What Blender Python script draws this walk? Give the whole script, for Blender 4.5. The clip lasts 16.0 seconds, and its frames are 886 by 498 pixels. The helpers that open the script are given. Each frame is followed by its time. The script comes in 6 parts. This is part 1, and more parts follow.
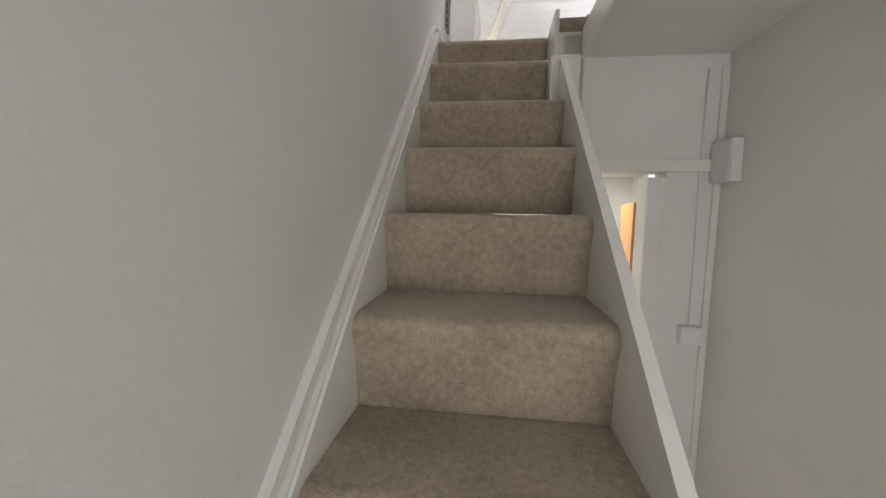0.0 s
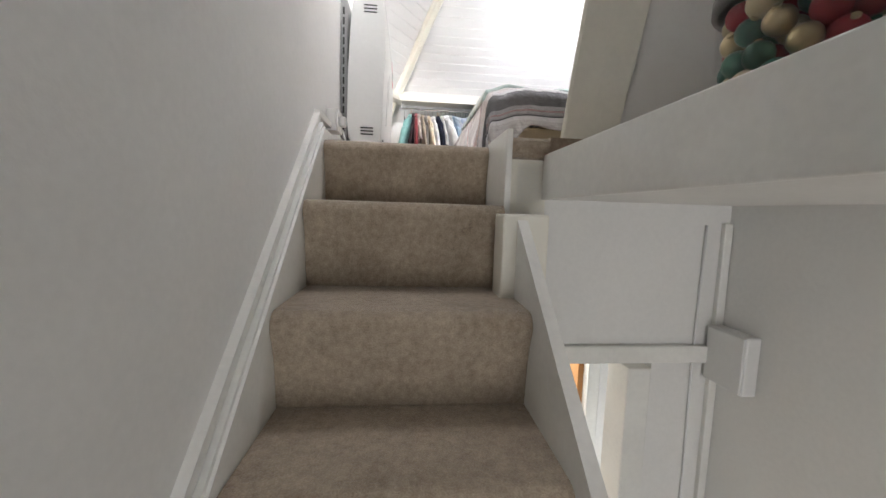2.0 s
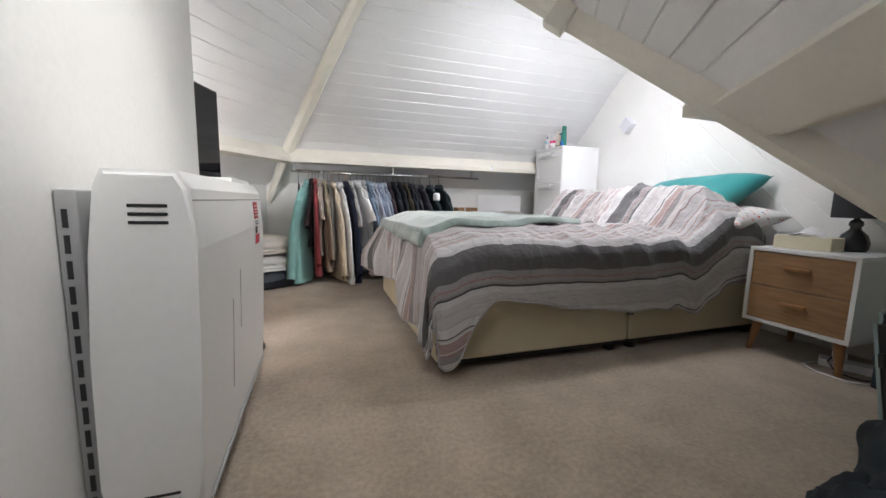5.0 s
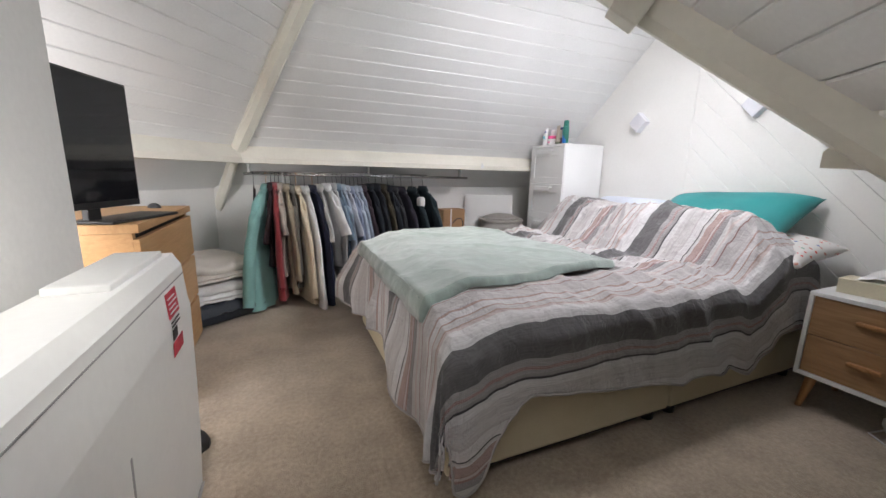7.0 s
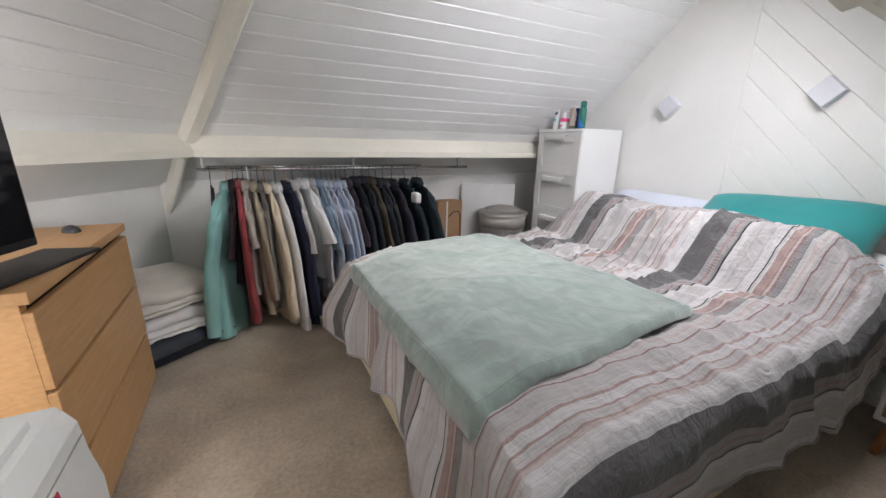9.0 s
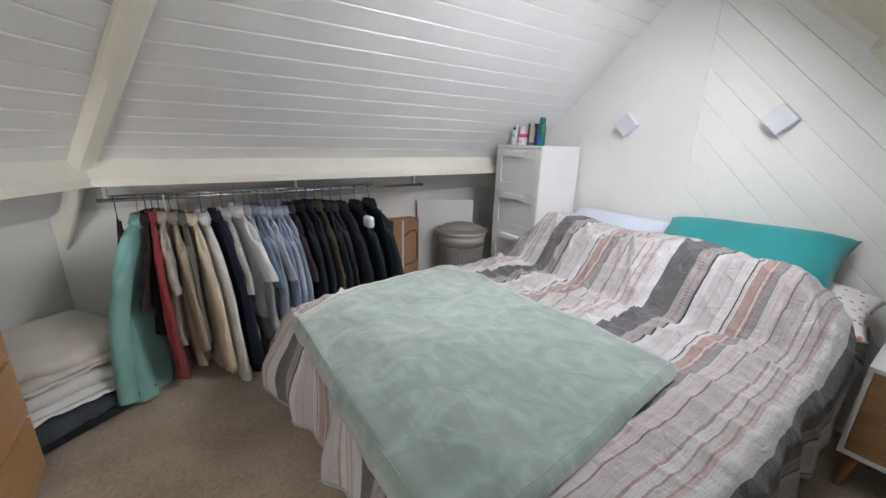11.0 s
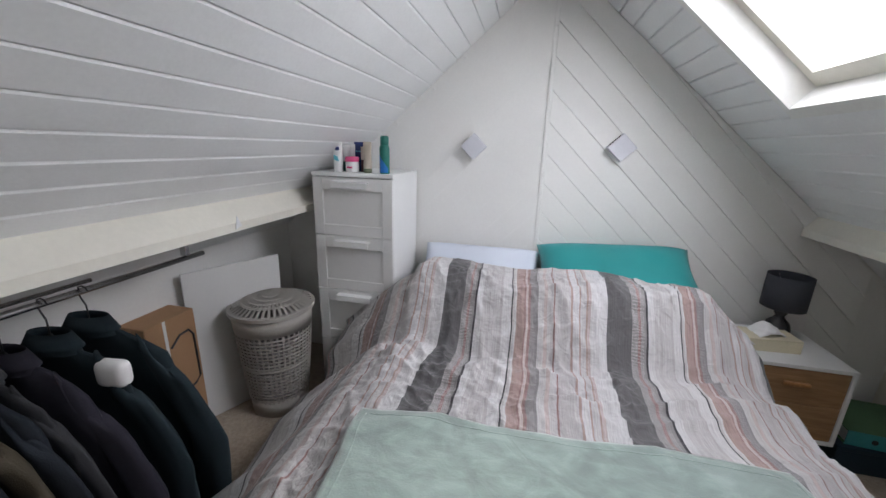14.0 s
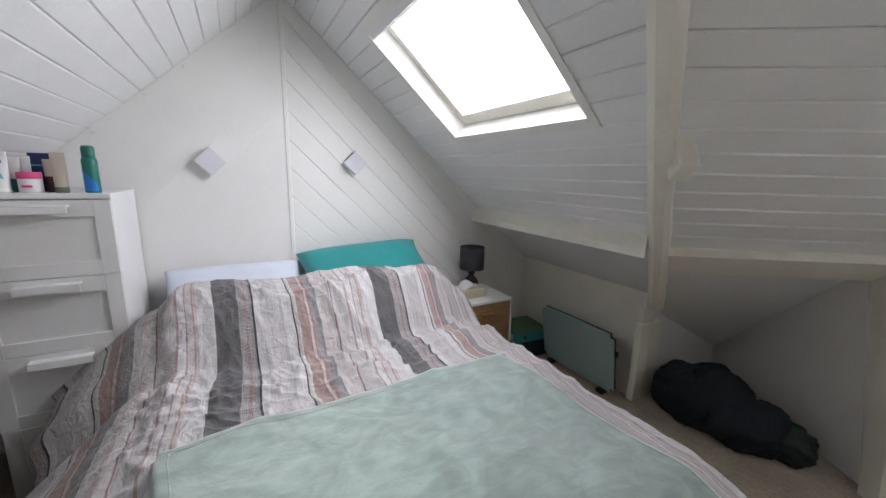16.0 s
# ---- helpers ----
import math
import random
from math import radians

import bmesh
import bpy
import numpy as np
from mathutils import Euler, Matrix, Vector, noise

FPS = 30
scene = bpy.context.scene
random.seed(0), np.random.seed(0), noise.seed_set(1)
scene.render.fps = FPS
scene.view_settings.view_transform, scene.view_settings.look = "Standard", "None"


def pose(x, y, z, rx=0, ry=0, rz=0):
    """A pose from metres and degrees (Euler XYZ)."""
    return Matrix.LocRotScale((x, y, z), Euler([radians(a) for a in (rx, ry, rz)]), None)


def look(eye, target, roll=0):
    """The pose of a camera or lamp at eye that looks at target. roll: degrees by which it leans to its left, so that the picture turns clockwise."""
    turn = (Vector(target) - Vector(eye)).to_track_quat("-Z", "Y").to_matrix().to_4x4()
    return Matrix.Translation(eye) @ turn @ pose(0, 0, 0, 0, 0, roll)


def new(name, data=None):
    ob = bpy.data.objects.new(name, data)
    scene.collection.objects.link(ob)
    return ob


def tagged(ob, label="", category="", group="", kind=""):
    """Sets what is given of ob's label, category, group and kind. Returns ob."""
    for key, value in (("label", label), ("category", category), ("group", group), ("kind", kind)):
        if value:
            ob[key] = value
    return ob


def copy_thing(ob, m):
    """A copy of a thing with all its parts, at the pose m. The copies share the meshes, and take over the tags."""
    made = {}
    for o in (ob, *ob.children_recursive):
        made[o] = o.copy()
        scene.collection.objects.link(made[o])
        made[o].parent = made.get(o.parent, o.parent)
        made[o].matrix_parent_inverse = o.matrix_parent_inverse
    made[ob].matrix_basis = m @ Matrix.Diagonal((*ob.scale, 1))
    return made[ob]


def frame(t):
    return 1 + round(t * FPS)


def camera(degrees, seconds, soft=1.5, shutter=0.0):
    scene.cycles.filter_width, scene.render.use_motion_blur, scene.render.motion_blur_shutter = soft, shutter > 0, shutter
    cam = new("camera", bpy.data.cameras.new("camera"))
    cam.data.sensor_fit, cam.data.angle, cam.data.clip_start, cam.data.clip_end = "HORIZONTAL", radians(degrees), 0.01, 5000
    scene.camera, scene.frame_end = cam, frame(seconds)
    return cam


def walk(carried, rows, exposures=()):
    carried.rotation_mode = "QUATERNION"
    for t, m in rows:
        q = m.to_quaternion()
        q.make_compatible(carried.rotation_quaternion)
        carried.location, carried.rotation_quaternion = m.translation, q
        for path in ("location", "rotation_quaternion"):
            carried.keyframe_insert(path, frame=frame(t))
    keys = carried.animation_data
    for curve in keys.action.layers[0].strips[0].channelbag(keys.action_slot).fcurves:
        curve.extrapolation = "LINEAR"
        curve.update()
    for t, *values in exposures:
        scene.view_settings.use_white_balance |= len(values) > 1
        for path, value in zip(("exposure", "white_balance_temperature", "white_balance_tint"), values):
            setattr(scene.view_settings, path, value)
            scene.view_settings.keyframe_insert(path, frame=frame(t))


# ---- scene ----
cam = camera(99.9, 16.0)
PATH = [
    (0, (-0.04, -0.173, -0.95), (-0.288, 1.802, -1.144), 1.0),
    (0.5, (-0.07, 0.034, -0.785), (-0.133, 2.022, -0.993), 1.2),
    (1, (-0.039, 0.249, -0.604), (0.06, 2.236, -0.808), 1.3),
    (1.5, (-0.039, 0.43, -0.415), (0.13, 2.412, -0.628), 1.6),
    (2, (-0.053, 0.605, -0.243), (0.137, 2.586, -0.441), 1.8),
    (2.5, (-0.024, 0.795, -0.068), (0.203, 2.772, -0.27), 2.0),
    (3, (-0.034, 0.988, 0.123), (0.226, 2.957, -0.108), 2.3),
    (3.5, (-0.018, 1.139, 0.264), (0.354, 3.091, 0.03), 2.1),
    (4, (0.034, 1.34, 0.423), (0.568, 3.253, 0.186), 1.8),
    (4.5, (0.038, 1.544, 0.58), (0.617, 3.445, 0.356), 1.6),
    (4.7, (0.037, 1.603, 0.642), (0.636, 3.497, 0.409), 1.4),
    (7, (0.072, 2.183, 0.978), (0.842, 3.988, 0.589), 1.3),
    (7.5, (0.087, 2.334, 1.034), (0.893, 4.112, 0.596), 1.6),
    (8, (0.098, 2.48, 1.109), (0.918, 4.24, 0.631), 1.6),
    (8.6, (0.079, 2.613, 1.137), (0.918, 4.348, 0.603), 1.5),
    (10.8, (0.137, 2.84, 1.247), (1.252, 4.396, 0.667), 1.5),
    (11, (0.173, 2.883, 1.276), (1.262, 4.462, 0.708), 1.6),
    (11.5, (0.231, 3.063, 1.357), (1.298, 4.656, 0.788), 1.5),
    (12, (0.298, 3.288, 1.382), (1.399, 4.856, 0.808), 1.6),
    (12.5, (0.341, 3.511, 1.407), (1.596, 4.959, 0.832), 1.8),
    (13, (0.368, 3.697, 1.411), (1.87, 4.88, 0.825), 1.8),
    (13.5, (0.432, 3.845, 1.385), (2.148, 4.697, 0.812), 1.8),
    (14, (0.411, 3.969, 1.388), (2.293, 4.386, 0.855), 1.7),
    (14.5, (0.324, 4.086, 1.388), (2.257, 4.02, 0.879), 1.7),
    (15, (0.257, 4.128, 1.391), (2.129, 3.617, 0.91), 1.9),
    (15.5, (0.238, 4.147, 1.352), (2.036, 3.386, 0.919), 1.2),
    (15.8, (0.213, 4.171, 1.369), (1.959, 3.291, 0.948), 1.6),
    (16, (0.208, 4.162, 1.35), (1.928, 3.221, 0.956), 1.3),
]
EXPOSURES = [(0.0, 1.4, 6500, 8), (1.5, 1.6, 6450, 8), (2.2, 1.7, 6250, 8), (3.0, 1.62, 6050, 7), (4.0, 1.2, 6000, 7), (4.7, 0.77, 6250, 7), (7.0, 0.48, 6400, 8), (8.6, 0.33, 6400, 8), (11.0, 0.2, 6300, 6), (12.5, 0.02, 6300, 8), (13.5, -0.08, 6200, 8), (15.0, -0.15, 6100, 5), (16.0, 0.05, 6200, 8)]
walk(cam, [(t, look(eye, target, roll)) for t, eye, target, roll in PATH], EXPOSURES)

# ---- world and light ----
world = bpy.data.worlds.new("sky_world")
scene.world = world
world.use_nodes = True
wn = world.node_tree
sky = wn.nodes.new("ShaderNodeTexSky")
sky.sky_type, sky.sun_disc = "NISHITA", False
sky.sun_elevation, sky.sun_rotation = radians(48), radians(190)
wn.links.new(sky.outputs[0], wn.nodes["Background"].inputs[0])
wn.nodes["Background"].inputs[1].default_value = 0.12


def area_lamp(name, m, sx, sy, watts, color):
    d = bpy.data.lights.new(name, "AREA")
    d.shape, d.size, d.size_y, d.energy, d.color = "RECTANGLE", sx, sy, watts, color
    ob = new(name, d)
    ob.matrix_world = m
    return ob


sun = new("sun", bpy.data.lights.new("sun", "SUN"))
sun.data.energy, sun.data.angle, sun.data.color = 1.0, radians(12), (1.0, 0.95, 0.88)
sun.matrix_world = look((0, 0, 0), (-0.45, 0.55, -0.75))

# ---- plan ----
RX, RY, RZ, K = 0.46, 3.90, 2.27, 0.885          # end of the ridge, its height, roof pitch
MIT = 0.527                                      # mitre of the two wings
U = Vector((-0.565, -0.825, 0)).normalized()     # axis of the stair wing
A = Vector((1, 0, 0))                            # axis of the bed wing
XG = 2.55                                       # gable
XL = -0.39                                       # stair wall
RISE, GOING, NSTEP = 0.238, 0.265, 12
LOW = -RISE * NSTEP                              # floor below

sky_at = Vector((1.62, RY - 0.58, RZ - K * 0.58)) + Vector((0, -K, 1)).normalized() * 0.150
area_lamp("roof_window_light", look(sky_at, sky_at + Vector((0, K, -1))), 0.915, 0.635, 16.5, (1.0, 0.965, 1.02))
area_lamp("hall_window_light", look((0.45, -2.18, -1.25), (1.15, -0.8, -1.2)), 0.86, 1.16, 7, (1.0, 0.97, 0.97))
W2 = (1.35, 1.95, 0.40, 0.85)                    # added, unseen roof window: s from, s to, d from, d to
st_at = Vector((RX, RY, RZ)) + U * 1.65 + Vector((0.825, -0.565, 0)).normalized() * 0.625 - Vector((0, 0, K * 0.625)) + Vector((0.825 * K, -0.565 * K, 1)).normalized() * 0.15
# Fill lamp for stairs and landing, in an added window out of view.
area_lamp("stair_fill_light", look(st_at, st_at - Vector((0.825 * K, -0.565 * K, 1))), 0.52, 0.50, 4.2, (1.0, 0.965, 1.0))
area_lamp("alcove_window_light", look((-1.0, 3.36, 0.98), (-0.72, 4.5, 0.95)), 0.54, 0.40, 12.0, (1.0, 0.965, 0.98))
# Brightens the room beyond the doorway; its source is unseen.
area_lamp("far_room_light", look((0.6, 3.2, -0.52), (0.6, 3.2, -2)), 0.8, 0.8, 13, (1.0, 0.97, 0.93))

# ---- materials ----


def nodes_of(name):
    m = bpy.data.materials.new(name)
    m.use_nodes = True
    nt = m.node_tree
    return m, nt, nt.nodes, nt.links, nt.nodes["Principled BSDF"]


def paint(name, color, rough=0.6, vary=0.05, scale=3.0, bump=0.02, fine=120.0, metal=0.0, dirt=None, dirt_amount=0.25, sheen=0.0):
    """Surface with variation at two scales and a fine relief."""
    m, nt, N, L, P = nodes_of(name)
    tc = N.new("ShaderNodeTexCoord")
    big = N.new("ShaderNodeTexNoise")
    big.inputs["Scale"].default_value, big.inputs["Detail"].default_value = scale, 5
    small = N.new("ShaderNodeTexNoise")
    small.inputs["Scale"].default_value, small.inputs["Detail"].default_value = fine, 3
    for n in (big, small):
        L.new(tc.outputs["Object"], n.inputs["Vector"])
    add = N.new("ShaderNodeMath")
    add.operation = "MULTIPLY_ADD"
    add.inputs[1].default_value = 0.45
    L.new(small.outputs["Fac"], add.inputs[0])
    L.new(big.outputs["Fac"], add.inputs[2])
    ramp = N.new("ShaderNodeValToRGB")
    c = Vector(color)
    lo, hi = c * (1 - vary * 2.2), c * (1 + vary)
    if dirt:
        lo = c.lerp(Vector(dirt), dirt_amount)
    ramp.color_ramp.elements[0].position, ramp.color_ramp.elements[1].position = 0.42, 0.86
    ramp.color_ramp.elements[0].color = (*[max(0, min(1, v)) for v in lo], 1)
    ramp.color_ramp.elements[1].color = (*[max(0, min(1, v)) for v in hi], 1)
    L.new(add.outputs[0], ramp.inputs[0])
    L.new(ramp.outputs[0], P.inputs["Base Color"])
    P.inputs["Roughness"].default_value, P.inputs["Metallic"].default_value = rough, metal
    if sheen:
        P.inputs["Sheen Weight"].default_value = sheen
    if bump:
        b = N.new("ShaderNodeBump")
        b.inputs["Strength"].default_value, b.inputs["Distance"].default_value = min(1, bump * 10), 0.002
        L.new(small.outputs["Fac"], b.inputs["Height"])
        L.new(b.outputs[0], P.inputs["Normal"])
    return m


def carpet_mat():
    m, nt, N, L, P = nodes_of("carpet")
    tc = N.new("ShaderNodeTexCoord")
    tuft = N.new("ShaderNodeTexNoise")
    tuft.inputs["Scale"].default_value, tuft.inputs["Detail"].default_value = 260, 4
    patch = N.new("ShaderNodeTexNoise")
    patch.inputs["Scale"].default_value, patch.inputs["Detail"].default_value = 5.5, 6
    mid = N.new("ShaderNodeTexNoise")
    mid.inputs["Scale"].default_value, mid.inputs["Detail"].default_value = 60, 5
    mp = N.new("ShaderNodeMapping")
    mp.inputs["Scale"].default_value = (1, 1, 0.9)
    L.new(tc.outputs["Object"], mp.inputs["Vector"])
    L.new(mp.outputs[0], mid.inputs["Vector"])
    for n in (tuft, patch):
        L.new(tc.outputs["Object"], n.inputs["Vector"])
    a = N.new("ShaderNodeMath")
    a.operation = "MULTIPLY_ADD"
    a.inputs[1].default_value = 0.5
    L.new(mid.outputs["Fac"], a.inputs[0])
    calm = N.new("ShaderNodeMapRange")
    calm.inputs["To Min"].default_value, calm.inputs["To Max"].default_value = 0.27, 0.73
    L.new(patch.outputs["Fac"], calm.inputs["Value"])
    L.new(calm.outputs[0], a.inputs[2])
    b2 = N.new("ShaderNodeMath")
    b2.operation = "MULTIPLY_ADD"
    b2.inputs[1].default_value = 0.5
    L.new(tuft.outputs["Fac"], b2.inputs[0])
    L.new(a.outputs[0], b2.inputs[2])
    ramp = N.new("ShaderNodeValToRGB")
    ramp.color_ramp.elements[0].color, ramp.color_ramp.elements[1].color = (0.20, 0.152, 0.108, 1), (0.60, 0.50, 0.385, 1)
    sc = N.new("ShaderNodeMath")
    sc.operation = "MULTIPLY"
    ramp.color_ramp.elements[0].position, ramp.color_ramp.elements[1].position = 0.42, 0.80
    sc.inputs[1].default_value = 0.61
    L.new(b2.outputs[0], sc.inputs[0])
    L.new(sc.outputs[0], ramp.inputs[0])
    L.new(ramp.outputs[0], P.inputs["Base Color"])
    P.inputs["Roughness"].default_value = 1.0
    P.inputs["Sheen Weight"].default_value = 0.3
    bu = N.new("ShaderNodeBump")
    bu.inputs["Strength"].default_value, bu.inputs["Distance"].default_value = 0.9, 0.006
    L.new(b2.outputs[0], bu.inputs["Height"])
    L.new(bu.outputs[0], P.inputs["Normal"])
    return m


def wood(name, light, dark, scale=9.0, axis=(1, 12, 12), rough=0.45):
    m, nt, N, L, P = nodes_of(name)
    tc = N.new("ShaderNodeTexCoord")
    mp = N.new("ShaderNodeMapping")
    mp.inputs["Scale"].default_value = axis
    L.new(tc.outputs["Object"], mp.inputs["Vector"])
    n1 = N.new("ShaderNodeTexNoise")
    n1.inputs["Scale"].default_value, n1.inputs["Detail"].default_value, n1.inputs["Distortion"].default_value = scale, 6, 0.6
    L.new(mp.outputs[0], n1.inputs["Vector"])
    ramp = N.new("ShaderNodeValToRGB")
    ramp.color_ramp.elements[0].position, ramp.color_ramp.elements[1].position = 0.3, 0.75
    ramp.color_ramp.elements[0].color, ramp.color_ramp.elements[1].color = (*dark, 1), (*light, 1)
    L.new(n1.outputs["Fac"], ramp.inputs[0])
    L.new(ramp.outputs[0], P.inputs["Base Color"])
    P.inputs["Roughness"].default_value = rough
    b = N.new("ShaderNodeBump")
    b.inputs["Strength"].default_value, b.inputs["Distance"].default_value = 0.15, 0.001
    L.new(n1.outputs["Fac"], b.inputs["Height"])
    L.new(b.outputs[0], P.inputs["Normal"])
    return m


WALL = paint("wall_paint", (0.78, 0.77, 0.745), 0.7, 0.03, 2.0, 0.03, 70)
BOARD = paint("board_paint", (0.82, 0.82, 0.815), 0.29, 0.03, 2.5, 0.015, 90)
GLOSS = paint("gloss_paint", (0.80, 0.79, 0.75), 0.3, 0.04, 4.0, 0.02, 60)
CREAM = paint("cream_paint", (0.80, 0.77, 0.68), 0.45, 0.03, 4.0, 0.02, 60)
GABLE = paint("gable_paint", (0.83, 0.82, 0.79), 0.45, 0.02, 2.5, 0.015, 90)
CARPET = carpet_mat()
OAK = wood("oak_veneer", (0.62, 0.36, 0.16), (0.48, 0.25, 0.10))
DARK = paint("dark_slot", (0.02, 0.02, 0.02), 0.6, 0.1)

# ---- helpers for meshes ----


def link_mesh(name, bm, mat, smooth=False):
    bmesh.ops.recalc_face_normals(bm, faces=bm.faces)
    me = bpy.data.meshes.new(name)
    bm.to_mesh(me)
    bm.free()
    if smooth:
        for p in me.polygons:
            p.use_smooth = True
    for k in (mat if isinstance(mat, (list, tuple)) else [mat]):
        me.materials.append(k)
    return new(name, me)


def part(name, bm, mat, parent=None, label="", smooth=False):
    ob = link_mesh(name, bm, mat, smooth)
    if parent is not None:
        ob.parent = parent
    if label:
        tagged(ob, label)
    return ob


def struct(name, bm, mat, label="", category="", smooth=False):
    return tagged(link_mesh(name, bm, mat, smooth), label, category, "", "structure")


def thing(name, m, label, category, group=""):
    ob = new(name)
    ob.empty_display_size = 0.05
    ob.matrix_basis = m
    return tagged(ob, label, category, group)


def B():
    return bmesh.new()


def add_box(bm, x0, x1, y0, y1, z0, z1, bev=0.0, seg=2, m=None):
    """A box, its edges rounded by bev."""
    r = bmesh.ops.create_cube(bm, size=1.0, matrix=Matrix.LocRotScale(((x0 + x1) / 2, (y0 + y1) / 2, (z0 + z1) / 2), None, (abs(x1 - x0), abs(y1 - y0), abs(z1 - z0))))
    vs = r["verts"]
    if bev:
        es = list({e for v in vs for e in v.link_edges})
        g = bmesh.ops.bevel(bm, geom=es, offset=bev, segments=seg, affect="EDGES", profile=0.5)
        vs = list({v for f in g["faces"] for v in f.verts} | {v for v in vs if v.is_valid})
    if m is not None:
        vs = [v for v in vs if v.is_valid]
        bmesh.ops.transform(bm, matrix=m, verts=vs)
    return vs


def box(x0, x1, y0, y1, z0, z1, bev=0.0, seg=2, m=None):
    bm = B()
    add_box(bm, x0, x1, y0, y1, z0, z1, bev, seg, m)
    return bm


def add_prism(bm, pts, d):
    """A polygon (3D points in a plane) pushed along the vector d."""
    d = Vector(d)
    a = [bm.verts.new(Vector(p)) for p in pts]
    b = [bm.verts.new(Vector(p) + d) for p in pts]
    n = len(pts)
    bm.faces.new(a)
    bm.faces.new(b[::-1])
    for i in range(n):
        bm.faces.new((a[i], b[i], b[(i + 1) % n], a[(i + 1) % n]))
    return a + b


def prism(pts, d):
    bm = B()
    add_prism(bm, pts, d)
    return bm


def add_lathe(bm, prof, n=24, m=None):
    """Turn a profile of (radius, z) about z."""
    rings = []
    for r, z in prof:
        rings.append([bm.verts.new((r * math.cos(2 * math.pi * i / n), r * math.sin(2 * math.pi * i / n), z)) for i in range(n)])
    for p, q in zip(rings, rings[1:]):
        for i in range(n):
            bm.faces.new((p[i], p[(i + 1) % n], q[(i + 1) % n], q[i]))
    if prof[0][0] > 1e-4:
        bm.faces.new(rings[0][::-1])
    if prof[-1][0] > 1e-4:
        bm.faces.new(rings[-1])
    vs = [v for r in rings for v in r]
    if m is not None:
        bmesh.ops.transform(bm, matrix=m, verts=vs)
    return vs


def lathe(prof, n=24, m=None):
    bm = B()
    add_lathe(bm, prof, n, m)
    return bm


def add_tube(bm, pts, r, n=8):
    """A round bar along points."""
    pts = [Vector(p) for p in pts]
    rings = []
    for i, p in enumerate(pts):
        t = (pts[min(i + 1, len(pts) - 1)] - pts[max(i - 1, 0)]).normalized()
        s = t.cross(Vector((0, 0, 1)) if abs(t.z) < 0.9 else Vector((1, 0, 0))).normalized()
        q = s.cross(t)
        rings.append([bm.verts.new(p + r * (math.cos(2 * math.pi * k / n) * s + math.sin(2 * math.pi * k / n) * q)) for k in range(n)])
    for a, b in zip(rings, rings[1:]):
        for k in range(n):
            bm.faces.new((a[k], a[(k + 1) % n], b[(k + 1) % n], b[k]))
    bm.faces.new(rings[0][::-1])
    bm.faces.new(rings[-1])


def tube(pts, r, n=8):
    bm = B()
    add_tube(bm, pts, r, n)
    return bm


def grid_sheet(fn, nu, nv):
    """A sheet of points fn(u, v), u and v from 0 to 1."""
    bm = B()
    g = [[bm.verts.new(fn(i / nu, j / nv)) for j in range(nv + 1)] for i in range(nu + 1)]
    for i in range(nu):
        for j in range(nv):
            bm.faces.new((g[i][j], g[i + 1][j], g[i + 1][j + 1], g[i][j + 1]))
    return bm


# ---- roof: two wings meeting in a mitre ----
R0 = Vector((RX, RY, RZ))
BW = 0.0708                                       # board, horizontal measure


def roof_pt(axis, side, s, d, off=0.0):
    """Point of a slope: s along the ridge, d out from it, off below the face. side is the outward unit vector."""
    nrm = (side * K + Vector((0, 0, 1))).normalized()
    return R0 + axis * s + side * d + Vector((0, 0, -K * d)) - nrm * off


def board_slope(name, axis, side, s_of, s_end, d0, d1, holes=(), label=""):
    """Boarded slope. s_of(d) gives the mitred end."""
    bm = B()
    n = int(round((d1 - d0) / BW))
    w = (d1 - d0) / n

    def strip(sa0, sa1, sb, da, db):
        ch, dep = 0.0042, 0.0048
        prof = [(da + 0.0004, -dep), (da + ch, 0.0), (db - ch, 0.0), (db - 0.0004, -dep)]
        rows = []
        for q in (0, 1):
            rows.append([bm.verts.new(roof_pt(axis, side, (sa0 + (sa1 - sa0) * (d - da) / (db - da)) if q == 0 else sb, d, o)) for d, o in prof])
        a, b = rows
        for k in range(3):
            bm.faces.new((a[k], a[k + 1], b[k + 1], b[k]))
        bm.faces.new(a)
        bm.faces.new(b[::-1])

    for i in range(n):
        da, db = d0 + i * w, d0 + (i + 1) * w
        segs = [(s_of(da), s_of(db), s_end)]
        for h0, h1, hs0, hs1 in holes:
            if h0 < (da + db) / 2 < h1:
                segs = [(s_of(da), s_of(db), hs0), (hs1, hs1, s_end)]
        for a0, a1, b in segs:
            if (a0 < b) == (s_of(d0) < s_end):
                strip(a0, a1, b, da, db)
    return struct(name, bm, BOARD, label or "white painted tongue and groove boards on the sloping ceiling", "ceiling")


S_, N_ = Vector((0, -1, 0)), Vector((0, 1, 0))
WR = Vector((0.825, -0.565, 0)).normalized()     # outward on the right of the stair wing
WL = -WR
DL = 1.26                                        # ledge, out from the ridge
SK = (0.32, 0.815, 1.148 - RX, 2.055 - RX)          # roof window: d from, d to, s from, s to
board_slope("ceiling_north", A, N_, lambda d: -MIT * d, XG - RX, 0.0, 1.275)
board_slope("ceiling_south", A, S_, lambda d: MIT * d, XG - RX, 0.0, 1.335, [SK])
board_slope("ceiling_stair_left", U, WL, lambda d: -MIT * d, 3.0, 0.0, 1.275)
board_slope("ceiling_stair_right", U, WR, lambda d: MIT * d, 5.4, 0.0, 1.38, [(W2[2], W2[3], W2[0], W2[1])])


def roof_panel(name, axis, side, pts, th, mat, label):
    """Flat piece of roof behind the boards: (s, d) corners."""
    nrm = (side * K + Vector((0, 0, 1))).normalized()
    return struct(name, prism([roof_pt(axis, side, s, d, -0.011) for s, d in pts], nrm * th), mat, label, "roof")


